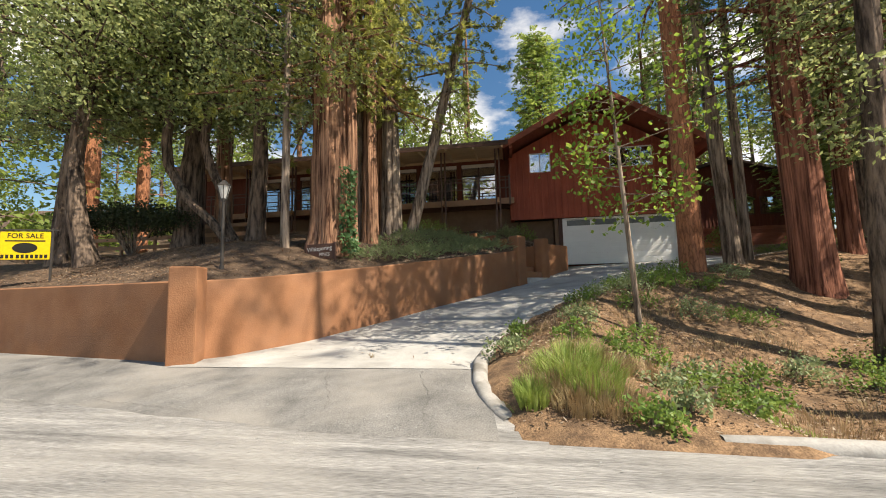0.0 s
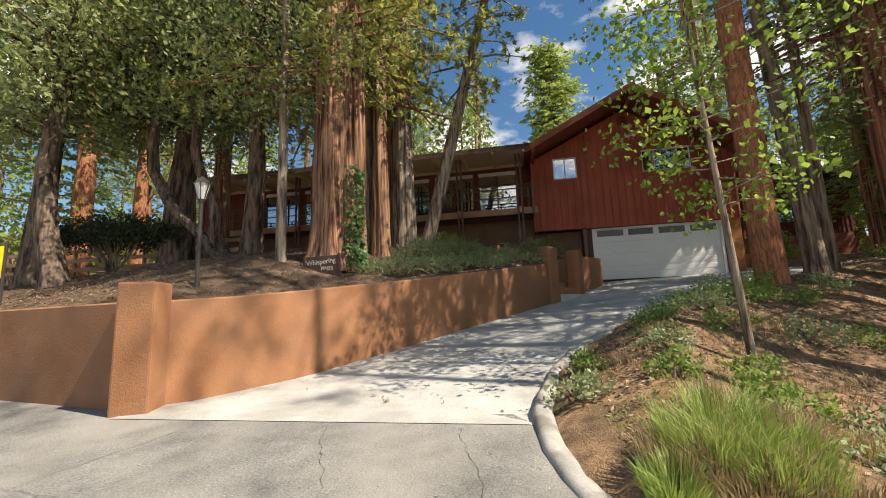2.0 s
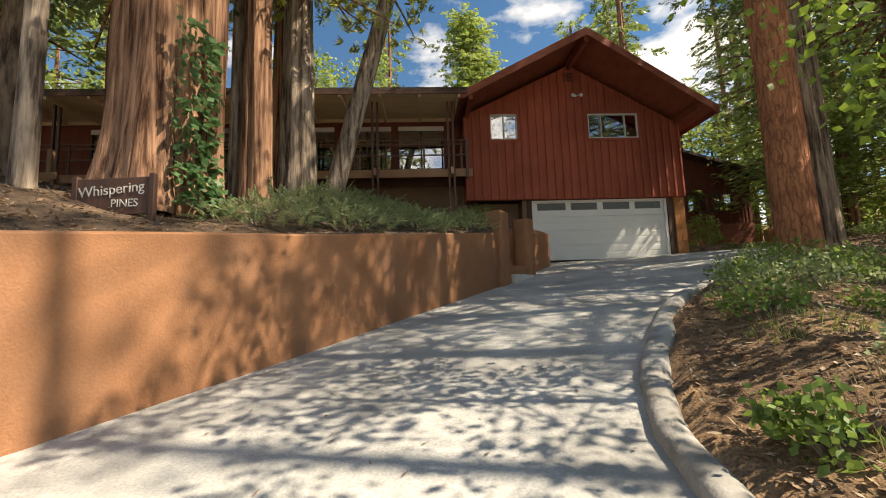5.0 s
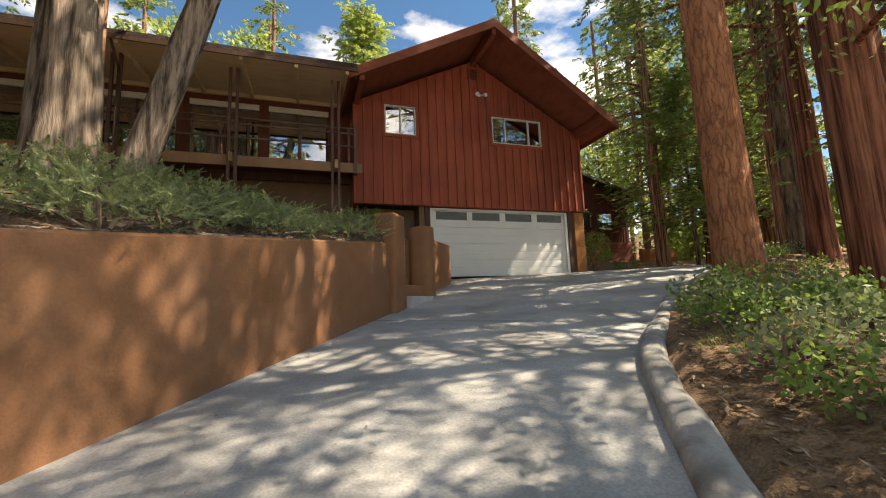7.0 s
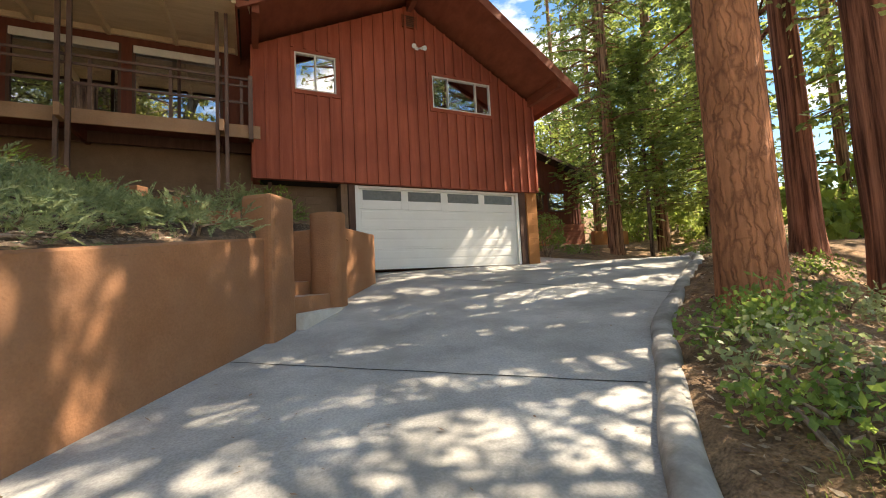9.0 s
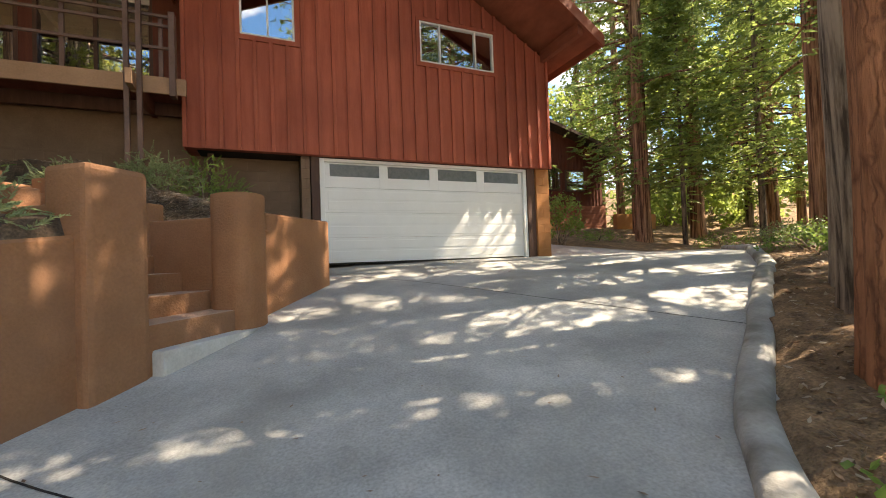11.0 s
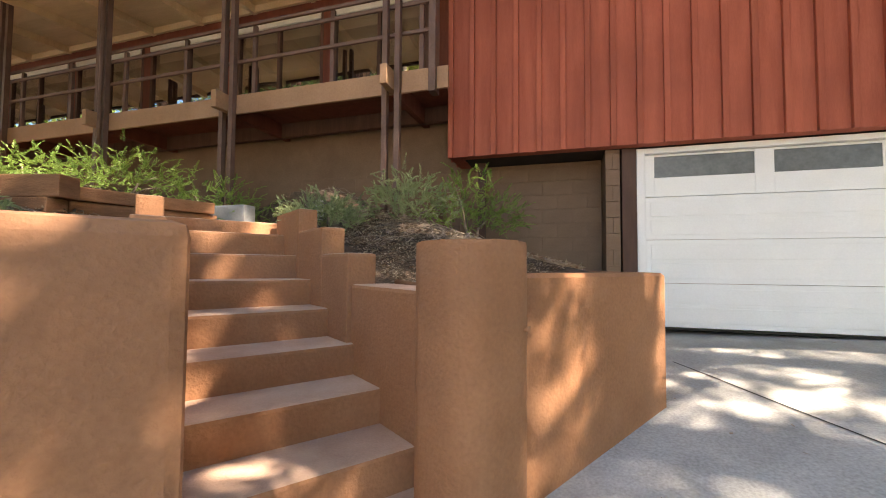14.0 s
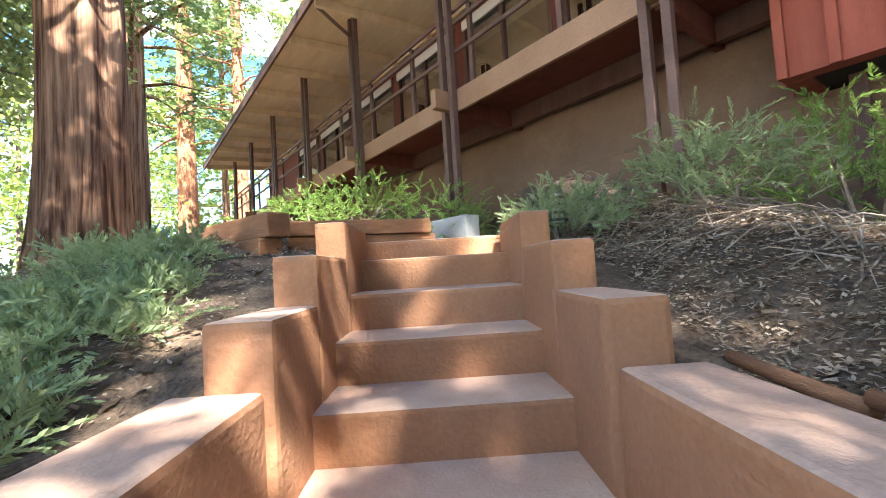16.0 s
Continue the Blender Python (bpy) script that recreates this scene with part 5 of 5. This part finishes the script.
# litter: dry leaves, needles and twigs lying on the soil
def litter(name, area, n, size, mat, label, seed):
    random.seed(seed)
    vs, fs = [], []
    while n > 0:
        x, y = rand(area[0], area[2]), rand(area[1], area[3])
        s, k = along(x, y)
        on_bank = k < -0.3 and y > left_wall_y(x) + 0.3
        a, b = stair_axes(x, y)
        if on_bank and (-0.8 < a < 4 and -0.4 < b < SWIDE + 0.4 or y > 18 or x > 2.2):
            continue
        if not on_bank and (k < kerb_n(s) + 0.3 or y < 2.0 or (y < 4.4 and x < 0.5)):
            continue
        n -= 1
        z = (bank_ground(x, y) if on_bank else gz(x, y)) + rand(0.005, 0.03)
        leaf(vs, fs, Vector((x, y, z)), Vector((rand(-1, 1), rand(-1, 1), rand(-0.25, 0.35))).normalized(), Vector((rand(-0.5, 0.5), rand(-0.5, 0.5), 1)), size * rand(0.5, 1.5), size * rand(0.25, 0.6))
    return tagged(mesh_object(name, vs, fs, mat), label, "litter", kind="stuff")


L_LITTER = leafy("dry_leaves", (0.09, 0.05, 0.03), (0.34, 0.23, 0.14), 0.15, 9)
L_LITTER2 = leafy("pale_dry_leaves", (0.25, 0.18, 0.12), (0.50, 0.40, 0.29), 0.15, 9)
litter("leaf_litter", (-13, 4.6, 2.3, 17), 16000, 0.065, L_LITTER, "brown dry leaves lying on the bank", 3)
litter("pale_litter", (-13, 4.6, 2.3, 17), 6000, 0.045, L_LITTER2, "pale dry leaves lying on the bank", 4)
litter("leaf_litter", (0.3, 2.0, 10, 13), 12000, 0.055, L_LITTER, "brown dry leaves and needles lying on the mound", 5)
litter("pale_litter", (0.3, 2.0, 10, 13), 6000, 0.06, L_LITTER2, "pale dry grass and leaves lying on the mound", 6)
litter("pale_litter", (-0.6, 14.4, 2.2, 17.2), 15000, 0.03, L_LITTER2, "pale dry leaves and needles beside the stairs", 8)
litter("leaf_litter", (-0.6, 14.4, 2.2, 17.2), 4500, 0.028, L_LITTER, "brown dry leaves beside the stairs", 9)
litter("pale_litter", (-4.5, 11.0, -0.2, 14.6), 8000, 0.028, L_LITTER2, "pale dry leaves on the bank beside the stairs", 10)

# round timber edging along the cheek wall
ed = Solid()
for a0, a1 in ((0.35, 0.80), (0.80, 1.22)):
    p, q = (STAIR0 + SDIR * a + SLEFT * -0.37 for a in (a0, a1))
    ed.tube((p.x, p.y, 3.03), (q.x, q.y, 3.06), 0.024, 0.022, 9)
tagged(ed.done("timber_edging", M_WOOD, smooth=True), "thin round timber edging lying along the stair wall", "timber")

# dead juniper stems lying on the slope right of the stairs
random.seed(61)
stems = []
for _ in range(130):
    x, y = rand(-0.9, 1.3), rand(15.5, 16.9)
    a, b = stair_axes(x, y)
    if b > -0.5:
        continue
    d = Vector((rand(-1, 1), rand(-0.7, 0.7), 0)).normalized() * rand(0.15, 0.42)
    stems.append([((x + d.x * f, y + d.y * f, bank_ground(x + d.x * f, y + d.y * f) + 0.012 + h * 0.7), r) for f, h, r in ((-1, 0.0, 0.0045), (-0.3, rand(0.02, 0.10), 0.004), (0.3, rand(0.02, 0.14), 0.003), (1, rand(0, 0.08), 0.0015))])
lv, lf = limbs_mesh(stems)
tagged(mesh_object("dead_stems", lv, lf, B_GREY), "tangle of dry grey juniper stems on the slope", "twigs", kind="stuff")

# ---------- far woods ----------
def far_tree(kind, h, r, spread, leaves, label, leaf_mat, bark_mat, first, size):
    return tree("far_tree", 0, 0, 0, r, h, bark_mat=bark_mat, leaf_mat=leaf_mat, first=first, spread=spread, clumps=40, per=leaves, leaf_size=size, kind=kind, sides=9, depth=0.05, label=label, group="trees of the surrounding wood", seed=h * 7.7)


kinds = [far_tree("fan", 19, 0.24, 3.3, 44, "tall green conifer in the surrounding wood", L_BOUGH, B_CEDAR, 1.8, (0.40, 0.18)),
         far_tree("broad", 13, 0.17, 3.6, 52, "leafy broad-leaved tree in the surrounding wood", L_FAR, B_OAK, 1.6, (0.32, 0.20)),
         far_tree("fan", 24, 0.28, 3.2, 44, "tall dark conifer in the surrounding wood", L_CEDAR, B_CEDAR, 2.4, (0.40, 0.17))]
random.seed(21)
spots = []
for x0, x1, y0, y1, n in ((12.5, 34, 18.5, 44, 27), (-16, -3, 32, 46, 5), (-46, -20, 8, 40, 24), (18, 38, 5, 17, 9), (-30, 30, -42, -26, 7)):
    k = 0
    while k < n:
        x, y = rand(x0, x1), rand(y0, y1)
        if any(math.hypot(x - a, y - b) < 2.1 for a, b in spots):
            continue
        if (14 < x < 22 and 23.5 < y < 33) or (10 < x < 19 and 18 < y < 26) or (x < 15 and y < 22 and x > 8 and y > 13.5 and along(x, y)[1] < kerb_n(along(x, y)[0]) + 1.2) or (-18 < x < 9.5 and y < 28 and y > 14):
            continue
        spots.append((x, y))
        k += 1
for i, (x, y) in enumerate(spots):
    kind = kinds[i % 3 if y > -10 else 0]
    f = rand(0.8, 1.2)
    copy_thing(kind, pose(x, y, gz(x, y) - 0.1, 0, 0, rand(0, 360)) @ Matrix.Diagonal((f, f, f, 1)))
for i, t in enumerate(kinds):
    t.matrix_basis = pose((14.8, -9.0, 15.6)[i], (38, 34, 33)[i], gz((14.8, -9.0, 15.6)[i], (38, 34, 33)[i]) - 0.1, 0, 0, 40 * i)

plant("skyline_conifer", 3.8, 38, 0.35, 27 - gz(3.8, 38), bark_mat=B_CEDAR, leaf_mat=L_FAR, first=4.0, spread=4.6, clumps=220, per=80, leaf_size=(0.34, 0.15), sides=12, label="full green conifer standing behind the house")

# undergrowth on the far slopes
shrub = bush("far_shrub", 0, 0, 0, 1.5, 1.5, 1.7, 680, (0.27, 0.15), "broad", L_FAR, "bright green undergrowth in the surrounding wood", "bush", "undergrowth of the surrounding wood", seed=77)
random.seed(78)
for x0, x1, y0, y1, n in ((14, 36, 17, 44, 46), (-46, -19, 8, 38, 40), (12, 30, 3, 14, 14), (17, 32, 8, 16, 22)):
    for _ in range(n):
        x, y = rand(x0, x1), rand(y0, y1)
        if 10 < x < 24 and 16 < y < 34 or (x < 16 and y < 22):
            continue
        f = rand(0.7, 1.6)
        copy_thing(shrub, pose(x, y, gz(x, y) - 0.1, 0, 0, rand(0, 360)) @ Matrix.Diagonal((f, f, f * rand(0.7, 1.3), 1)))
shrub.matrix_basis = pose(24, 22, gz(24, 22) - 0.1)

# ---------- small things ----------
def words(text, size, m, mat, parent, depth=0.002):
    """Lettering as mesh, built with the default font."""
    cu = bpy.data.curves.new("lettering", "FONT")
    cu.body, cu.size, cu.extrude, cu.align_x, cu.align_y = text, size, depth, "CENTER", "CENTER"
    tmp = bpy.data.objects.new("lettering", cu)
    scene.collection.objects.link(tmp)
    me = bpy.data.meshes.new_from_object(tmp.evaluated_get(bpy.context.evaluated_depsgraph_get()))
    bpy.data.objects.remove(tmp)
    me.materials.clear()
    me.materials.append(mat)
    me.transform(m)
    ob = new("lettering", me)
    ob.parent = parent
    return ob


# lamp post on the bank
lp = empty("lamp_post", (-5.45, 5.45, bank_z(-5.45, 5.45)))
s = Solid()
s.tube((0, 0, -0.2), (0, 0, 1.42), 0.035, 0.03, 12).tube((0, 0, -0.02), (0, 0, 0.06), 0.055, 0.045, 12)
m1 = s.done("post", M_METAL, lp)
s = Solid()
s.tube((0, 0, 1.42), (0, 0, 1.47), 0.05, 0.06, 6)
s.tube((0, 0, 1.74), (0, 0, 1.80), 0.15, 0.10, 6).tube((0, 0, 1.80), (0, 0, 1.87), 0.10, 0.02, 6)
for k in range(6):
    a = math.pi / 3 * k
    s.tube((0.06 * math.cos(a), 0.06 * math.sin(a), 1.46), (0.135 * math.cos(a), 0.135 * math.sin(a), 1.75), 0.008, sides=5)
s.done("cage", M_METAL, lp)
Solid().tube((0, 0, 1.47), (0, 0, 1.74), 0.055, 0.125, 6).done("shade", M_FRAME, lp)
tagged(lp, "slim lamp post with a tapered pale glass lantern", "lamp post")

# sign board in front of the big cedar
sb = empty("name_board", (-4.38, 7.70, bank_z(-4.38, 7.70) - 0.12))
f = Matrix.Rotation(radians(-6), 4, "Z")
zb = 0.08
s = Solid()
s.box((-0.40, -0.015, zb), (0.40, 0.015, zb + 0.40), f, 0.008)
s.done("board", M_BROWN, sb)
s = Solid()
s.box((-0.45, -0.03, -0.3), (-0.395, 0.03, zb + 0.43), f, 0.006)
s.done("stake", M_BROWN, sb)
Solid().box((0.395, -0.03, -0.3), (0.45, 0.03, zb + 0.43), f, 0.006).done("stake", M_BROWN, sb)
face = f @ pose(0, -0.019, 0, 90, 0, 0)
words("Whispering", 0.155, face @ Matrix.Translation((-0.02, zb + 0.27, 0)) @ pose(0, 0, 0, 0, 0, 4), M_PALE, sb)
words("PINES", 0.12, face @ Matrix.Translation((0.13, zb + 0.12, 0)), M_PALE, sb)
tagged(sb, "dark wooden name board with pale lettering", "sign")

# yellow sale sign on a dark frame
ss = empty("sale_sign", (-11.05, 5.85, bank_z(-11.05, 5.85) + 0.12))
f = Matrix.Rotation(radians(24), 4, "Z")
s = Solid()
s.box((0.52, -0.02, -0.3), (0.56, 0.02, 1.28), f, 0.004).box((-0.6, -0.015, 1.22), (0.66, 0.015, 1.25), f, 0.004).box((-0.56, -0.02, -0.3), (-0.52, 0.02, 1.28), f, 0.004)
s.done("frame", M_METAL, ss)
Solid().box((-0.5, -0.008, 0.52), (0.5, 0.008, 1.19), f, 0.003).done("panel", M_YELLOW, ss)
face = f @ pose(0, -0.012, 0, 90, 0, 0)
words("FOR SALE", 0.17, face @ Matrix.Translation((0, 1.09, 0)), M_BLACK, ss)
s = Solid()
s.box((-0.40, -0.012, 0.955), (0.40, -0.0095, 0.985), f)
for k in range(10):
    s.box((-0.46 + k * 0.093 + (0.02 if k > 2 else 0), -0.012, 0.55), (-0.40 + k * 0.093 + (0.02 if k > 2 else 0), -0.0095, 0.64), f)
s.done("print", M_BLACK, ss)
bm = bmesh.new()
bmesh.ops.create_circle(bm, cap_ends=True, segments=32, radius=1, matrix=face @ Matrix.Translation((0, 0.80, -0.0005)) @ Matrix.Diagonal((0.25, 0.125, 1, 1)))
me = bpy.data.meshes.new("emblem")
bm.to_mesh(me)
bm.free()
me.materials.append(M_BLACK)
new("emblem", me).parent = ss
tagged(ss, "yellow for-sale panel hanging in a dark metal frame", "sign")

# log edging on top of the retaining wall
random.seed(31)
for k, s0 in enumerate(np.arange(4.6, 9.7, 1.3)):
    a, b = place(s0, -0.42), place(s0 + 1.22, -0.42 + 0.05 * math.sin(k))
    s = Solid().tube((*a, wall_top(s0) + 0.02), (*b, wall_top(s0 + 1.22) + 0.02), 0.05, 0.045, 9)
    tagged(s.done("log", B_GREY, smooth=True), "weathered grey log edging along the wall top", "log", "logs along the wall")

# stacked timbers at the head of the stairs
for k, (p, q, z, h) in enumerate((((-1.75, 14.25), (-2.9, 13.95), 3.50, 0.19), ((-1.7, 14.30), (-2.85, 14.0), 3.695, 0.18), ((-1.62, 15.6), (-2.0, 14.45), 3.56, 0.15), ((-1.60, 15.55), (-1.98, 14.45), 3.715, 0.12), ((-3.1, 14.05), (-4.3, 14.6), 3.62, 0.22))):
    p, q = Vector(p), Vector(q)
    d = q - p
    m = Matrix.Translation((*((p + q) / 2), z)) @ Matrix.Rotation(math.atan2(d.y, d.x), 4, "Z")
    tb = Solid().box((-d.length / 2, -0.09, 0), (d.length / 2, 0.09, h), bevel=0.012).done("timber", M_WOOD)
    tb.matrix_world = m
    tagged(tb, "weathered red-brown landscape timber beside the stairs", "timber", "timbers at the head of the stairs")
pz = bank_z(-1.7, 15.88)
pl = Solid().box((-1.95, 15.84, min(pz, 3.7) - 0.12), (-1.43, 16.02, 3.87), bevel=0.02).done("stone_block", M_STONE)
tagged(pl, "pale grey stone block below the juniper", "stone")
lan = empty("garden_lantern", (-0.55, 16.0, bank_ground(-0.55, 16.0)))
s = Solid()
s.tube((0, 0, -0.1), (0, 0, 0.12), 0.02)
for k in range(4):
    s.tube((0, 0, 0.13 + k * 0.055), (0, 0, 0.15 + k * 0.055), 0.085, 0.07, 14)
s.done("tiers", M_METAL, lan)
Solid().tube((0, 0, 0.12), (0, 0, 0.34), 0.045).done("shade", M_FRAME, lan)
tagged(lan, "small tiered black garden lantern", "lantern")

# tap on the rounded pillar
tp = Solid()
c = STAIR0 + SDIR * -0.105 + SLEFT * -0.285
tp.tube((c.x, c.y, 2.88), (c.x - SDIR.x * 0.05, c.y - SDIR.y * 0.05, 2.88), 0.008).tube((c.x - SDIR.x * 0.045, c.y - SDIR.y * 0.045, 2.90), (c.x - SDIR.x * 0.05, c.y - SDIR.y * 0.05, 2.85), 0.009)
tagged(tp.done("tap", M_STUCCO, smooth=True), "small painted tap on the stucco pillar", "tap")

# downpipe from the porch eave
dp = Solid()
dp.tube((-5.0, 15.96, 7.88), (-5.06, 16.62, 7.55), 0.03).tube((-5.06, 16.62, 7.55), (-5.06, 16.62, 4.2), 0.03)
tagged(dp.done("downpipe", M_RAIL, smooth=True), "thin brown downpipe on a deck post", "pipe")

# cabin beyond the driveway
CX, CY, CE = 13.6, 25.5, 7.35                 # ridge, front wall, eave height
cb = empty("cabin", (CX, CY, 3.7))
under(cb, Solid().box((9.4, CY, 3.0), (18.0, 32, CE)).done("wall", M_SHADERED))
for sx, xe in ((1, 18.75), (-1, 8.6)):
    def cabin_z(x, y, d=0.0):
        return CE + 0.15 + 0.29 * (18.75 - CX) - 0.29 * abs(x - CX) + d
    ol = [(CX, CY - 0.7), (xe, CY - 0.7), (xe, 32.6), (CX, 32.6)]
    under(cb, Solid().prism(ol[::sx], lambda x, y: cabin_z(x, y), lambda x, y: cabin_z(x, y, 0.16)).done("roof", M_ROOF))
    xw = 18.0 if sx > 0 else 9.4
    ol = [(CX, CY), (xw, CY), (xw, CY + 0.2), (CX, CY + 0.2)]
    under(cb, Solid().prism(ol[::sx], CE, lambda x, y: cabin_z(x, y, -0.003)).done("gable", M_SHADERED))
for x in (14.1, 15.6):
    under(cb, Solid().box((x, CY - 0.05, 5.6), (x + 1.2, CY - 0.003, 6.7), bevel=0.02).done("window_frame", M_BROWN))
    under(cb, Solid().box((x + 0.08, CY - 0.06, 5.68), (x + 1.12, CY - 0.052, 6.62)).done("window", M_GLASS))
for k in range(40):
    under(cb, Solid().box((9.5 + k * 0.213, CY - 0.025, 3.2), (9.53 + k * 0.213, CY - 0.002, CE + 0.1)).done("batten", M_SHADERED))
tagged(cb, "dark red board cabin with a low roof under the trees", "cabin")
# boarded skirt and low garden walls in front of it
fence = empty("board_fence", (15, 24.4, 3.7))
for k in range(6):
    under(fence, Solid().box((11.5, 24.4, 3.55 + k * 0.2), (17.1, 24.44, 3.742 + k * 0.2), bevel=0.006).done("board", M_FENCE))
for x in (11.6, 13.4, 15.2, 17.0):
    under(fence, Solid().box((x - 0.05, 24.445, 3.3), (x + 0.05, 24.54, 4.78), bevel=0.006).done("post", M_FENCE))
tagged(fence, "red-brown horizontal board fence before the cabin", "fence")
for x0, x1, y, h in ((10.2, 14.2, 23.9, 0.32), (17.4, 20.0, 24.0, 0.75)):
    z = gz((x0 + x1) / 2, y)
    tagged(Solid().box((x0, y, z - 0.6), (x1, y + 0.25, z + h), bevel=0.02).done("planter_wall", M_ORANGE), "low orange stucco garden wall", "wall", "garden walls by the cabin")

# pale wooden fence beyond the oaks
fn = empty("fence", (-17, 11.5, gz(-17, 11.5)))
zf = gz(-17, 11.5)
for k in range(9):
    x = -22 + k * 1.6
    under(fn, Solid().box((x - 0.05, 12.4, gz(x, 12.4) - 0.3), (x + 0.05, 12.5, gz(x, 12.4) + 1.25), bevel=0.01).done("post", M_BEAM))
for k in range(3):
    under(fn, Solid().box((-22.2, 12.36, zf + 0.45 + k * 0.36), (-9.0, 12.395, zf + 0.60 + k * 0.36), bevel=0.006).done("rail", M_BEAM))
tagged(fn, "pale three-rail wooden fence behind the oaks", "fence")

# block courses on the recessed wall and the piers, beside the garage door
def blocks(parent, x0, x1, y, z0, z1, mat, bw=0.40, bh=0.20):
    cache = {}
    row = 0
    z = z0
    while z < z1 - 0.02:
        x = x0 - (bw / 2 if row % 2 else 0)
        while x < x1 - 0.02:
            a, b, t = max(x, x0), min(x + bw, x1), min(z + bh, z1)
            key = (round(b - a, 3), round(t - z, 3))
            if key not in cache:
                s = Solid().box((0.002, 0, 0.002), (b - a - 0.002, 0.02, t - z - 0.002), bevel=0.003)
                o = s.done("block", mat)
                cache[key] = o.data
            else:
                o = new("block", cache[key])
            o.matrix_world = Matrix.Translation((a, y, z))
            o.parent = parent
            x += bw
        z += bh
        row += 1


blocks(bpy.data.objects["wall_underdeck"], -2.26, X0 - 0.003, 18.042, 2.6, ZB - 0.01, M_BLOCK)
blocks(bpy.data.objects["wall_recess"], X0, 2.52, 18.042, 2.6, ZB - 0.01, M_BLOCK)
blocks(bpy.data.objects["wall_pier_inner"], 2.53, 2.70, 17.543, 2.6, ZB - 0.01, M_BLOCK, 0.17)
blocks(bpy.data.objects["wall_pier"], 8.14, 8.53, 17.503, 2.44, ZB - 0.01, M_ORANGE, 0.39)

# bits of debris, and a weed in the concrete
random.seed(44)
vs, fs = [], []
for _ in range(620):
    s0, n0 = rand(1.0, 19), rand(0.1, 6.5)
    if n0 > kerb_n(s0) - 0.05:
        continue
    x, y = place(s0, n0)
    leaf(vs, fs, Vector((x, y, drive_z(s0, n0) + 0.012)), Vector((rand(-1, 1), rand(-1, 1), 0.05)).normalized(), Vector((0.1, 0.1, 1)), rand(0.02, 0.07), rand(0.01, 0.025))
tagged(mesh_object("debris", vs, fs, L_LITTER), "dry leaves and twigs scattered on the driveway", "litter", kind="stuff")
vs, fs = [], []
for _ in range(900):
    x, y = rand(-9, 6), rand(-2.5, 3.6)
    if x > 0.3 and y > 1.6:
        continue
    leaf(vs, fs, Vector((x, y, road_z(x, y) + 0.018)), Vector((rand(-1, 1), rand(-1, 1), 0.1)).normalized(), Vector((0.1, 0.1, 1)), rand(0.012, 0.035), rand(0.01, 0.02))
tagged(mesh_object("road_grit", vs, fs, M_STONE), "pale grit lying on the asphalt", "grit", kind="stuff")
tuft("weed", -1.95, 4.75, 26, 0.16, 0.03, L_DRY, "dry weed growing from the driveway concrete", "weed", seed=3)
bpy.data.objects["weed"].location.z = drive_z(*along(-1.95, 4.75))
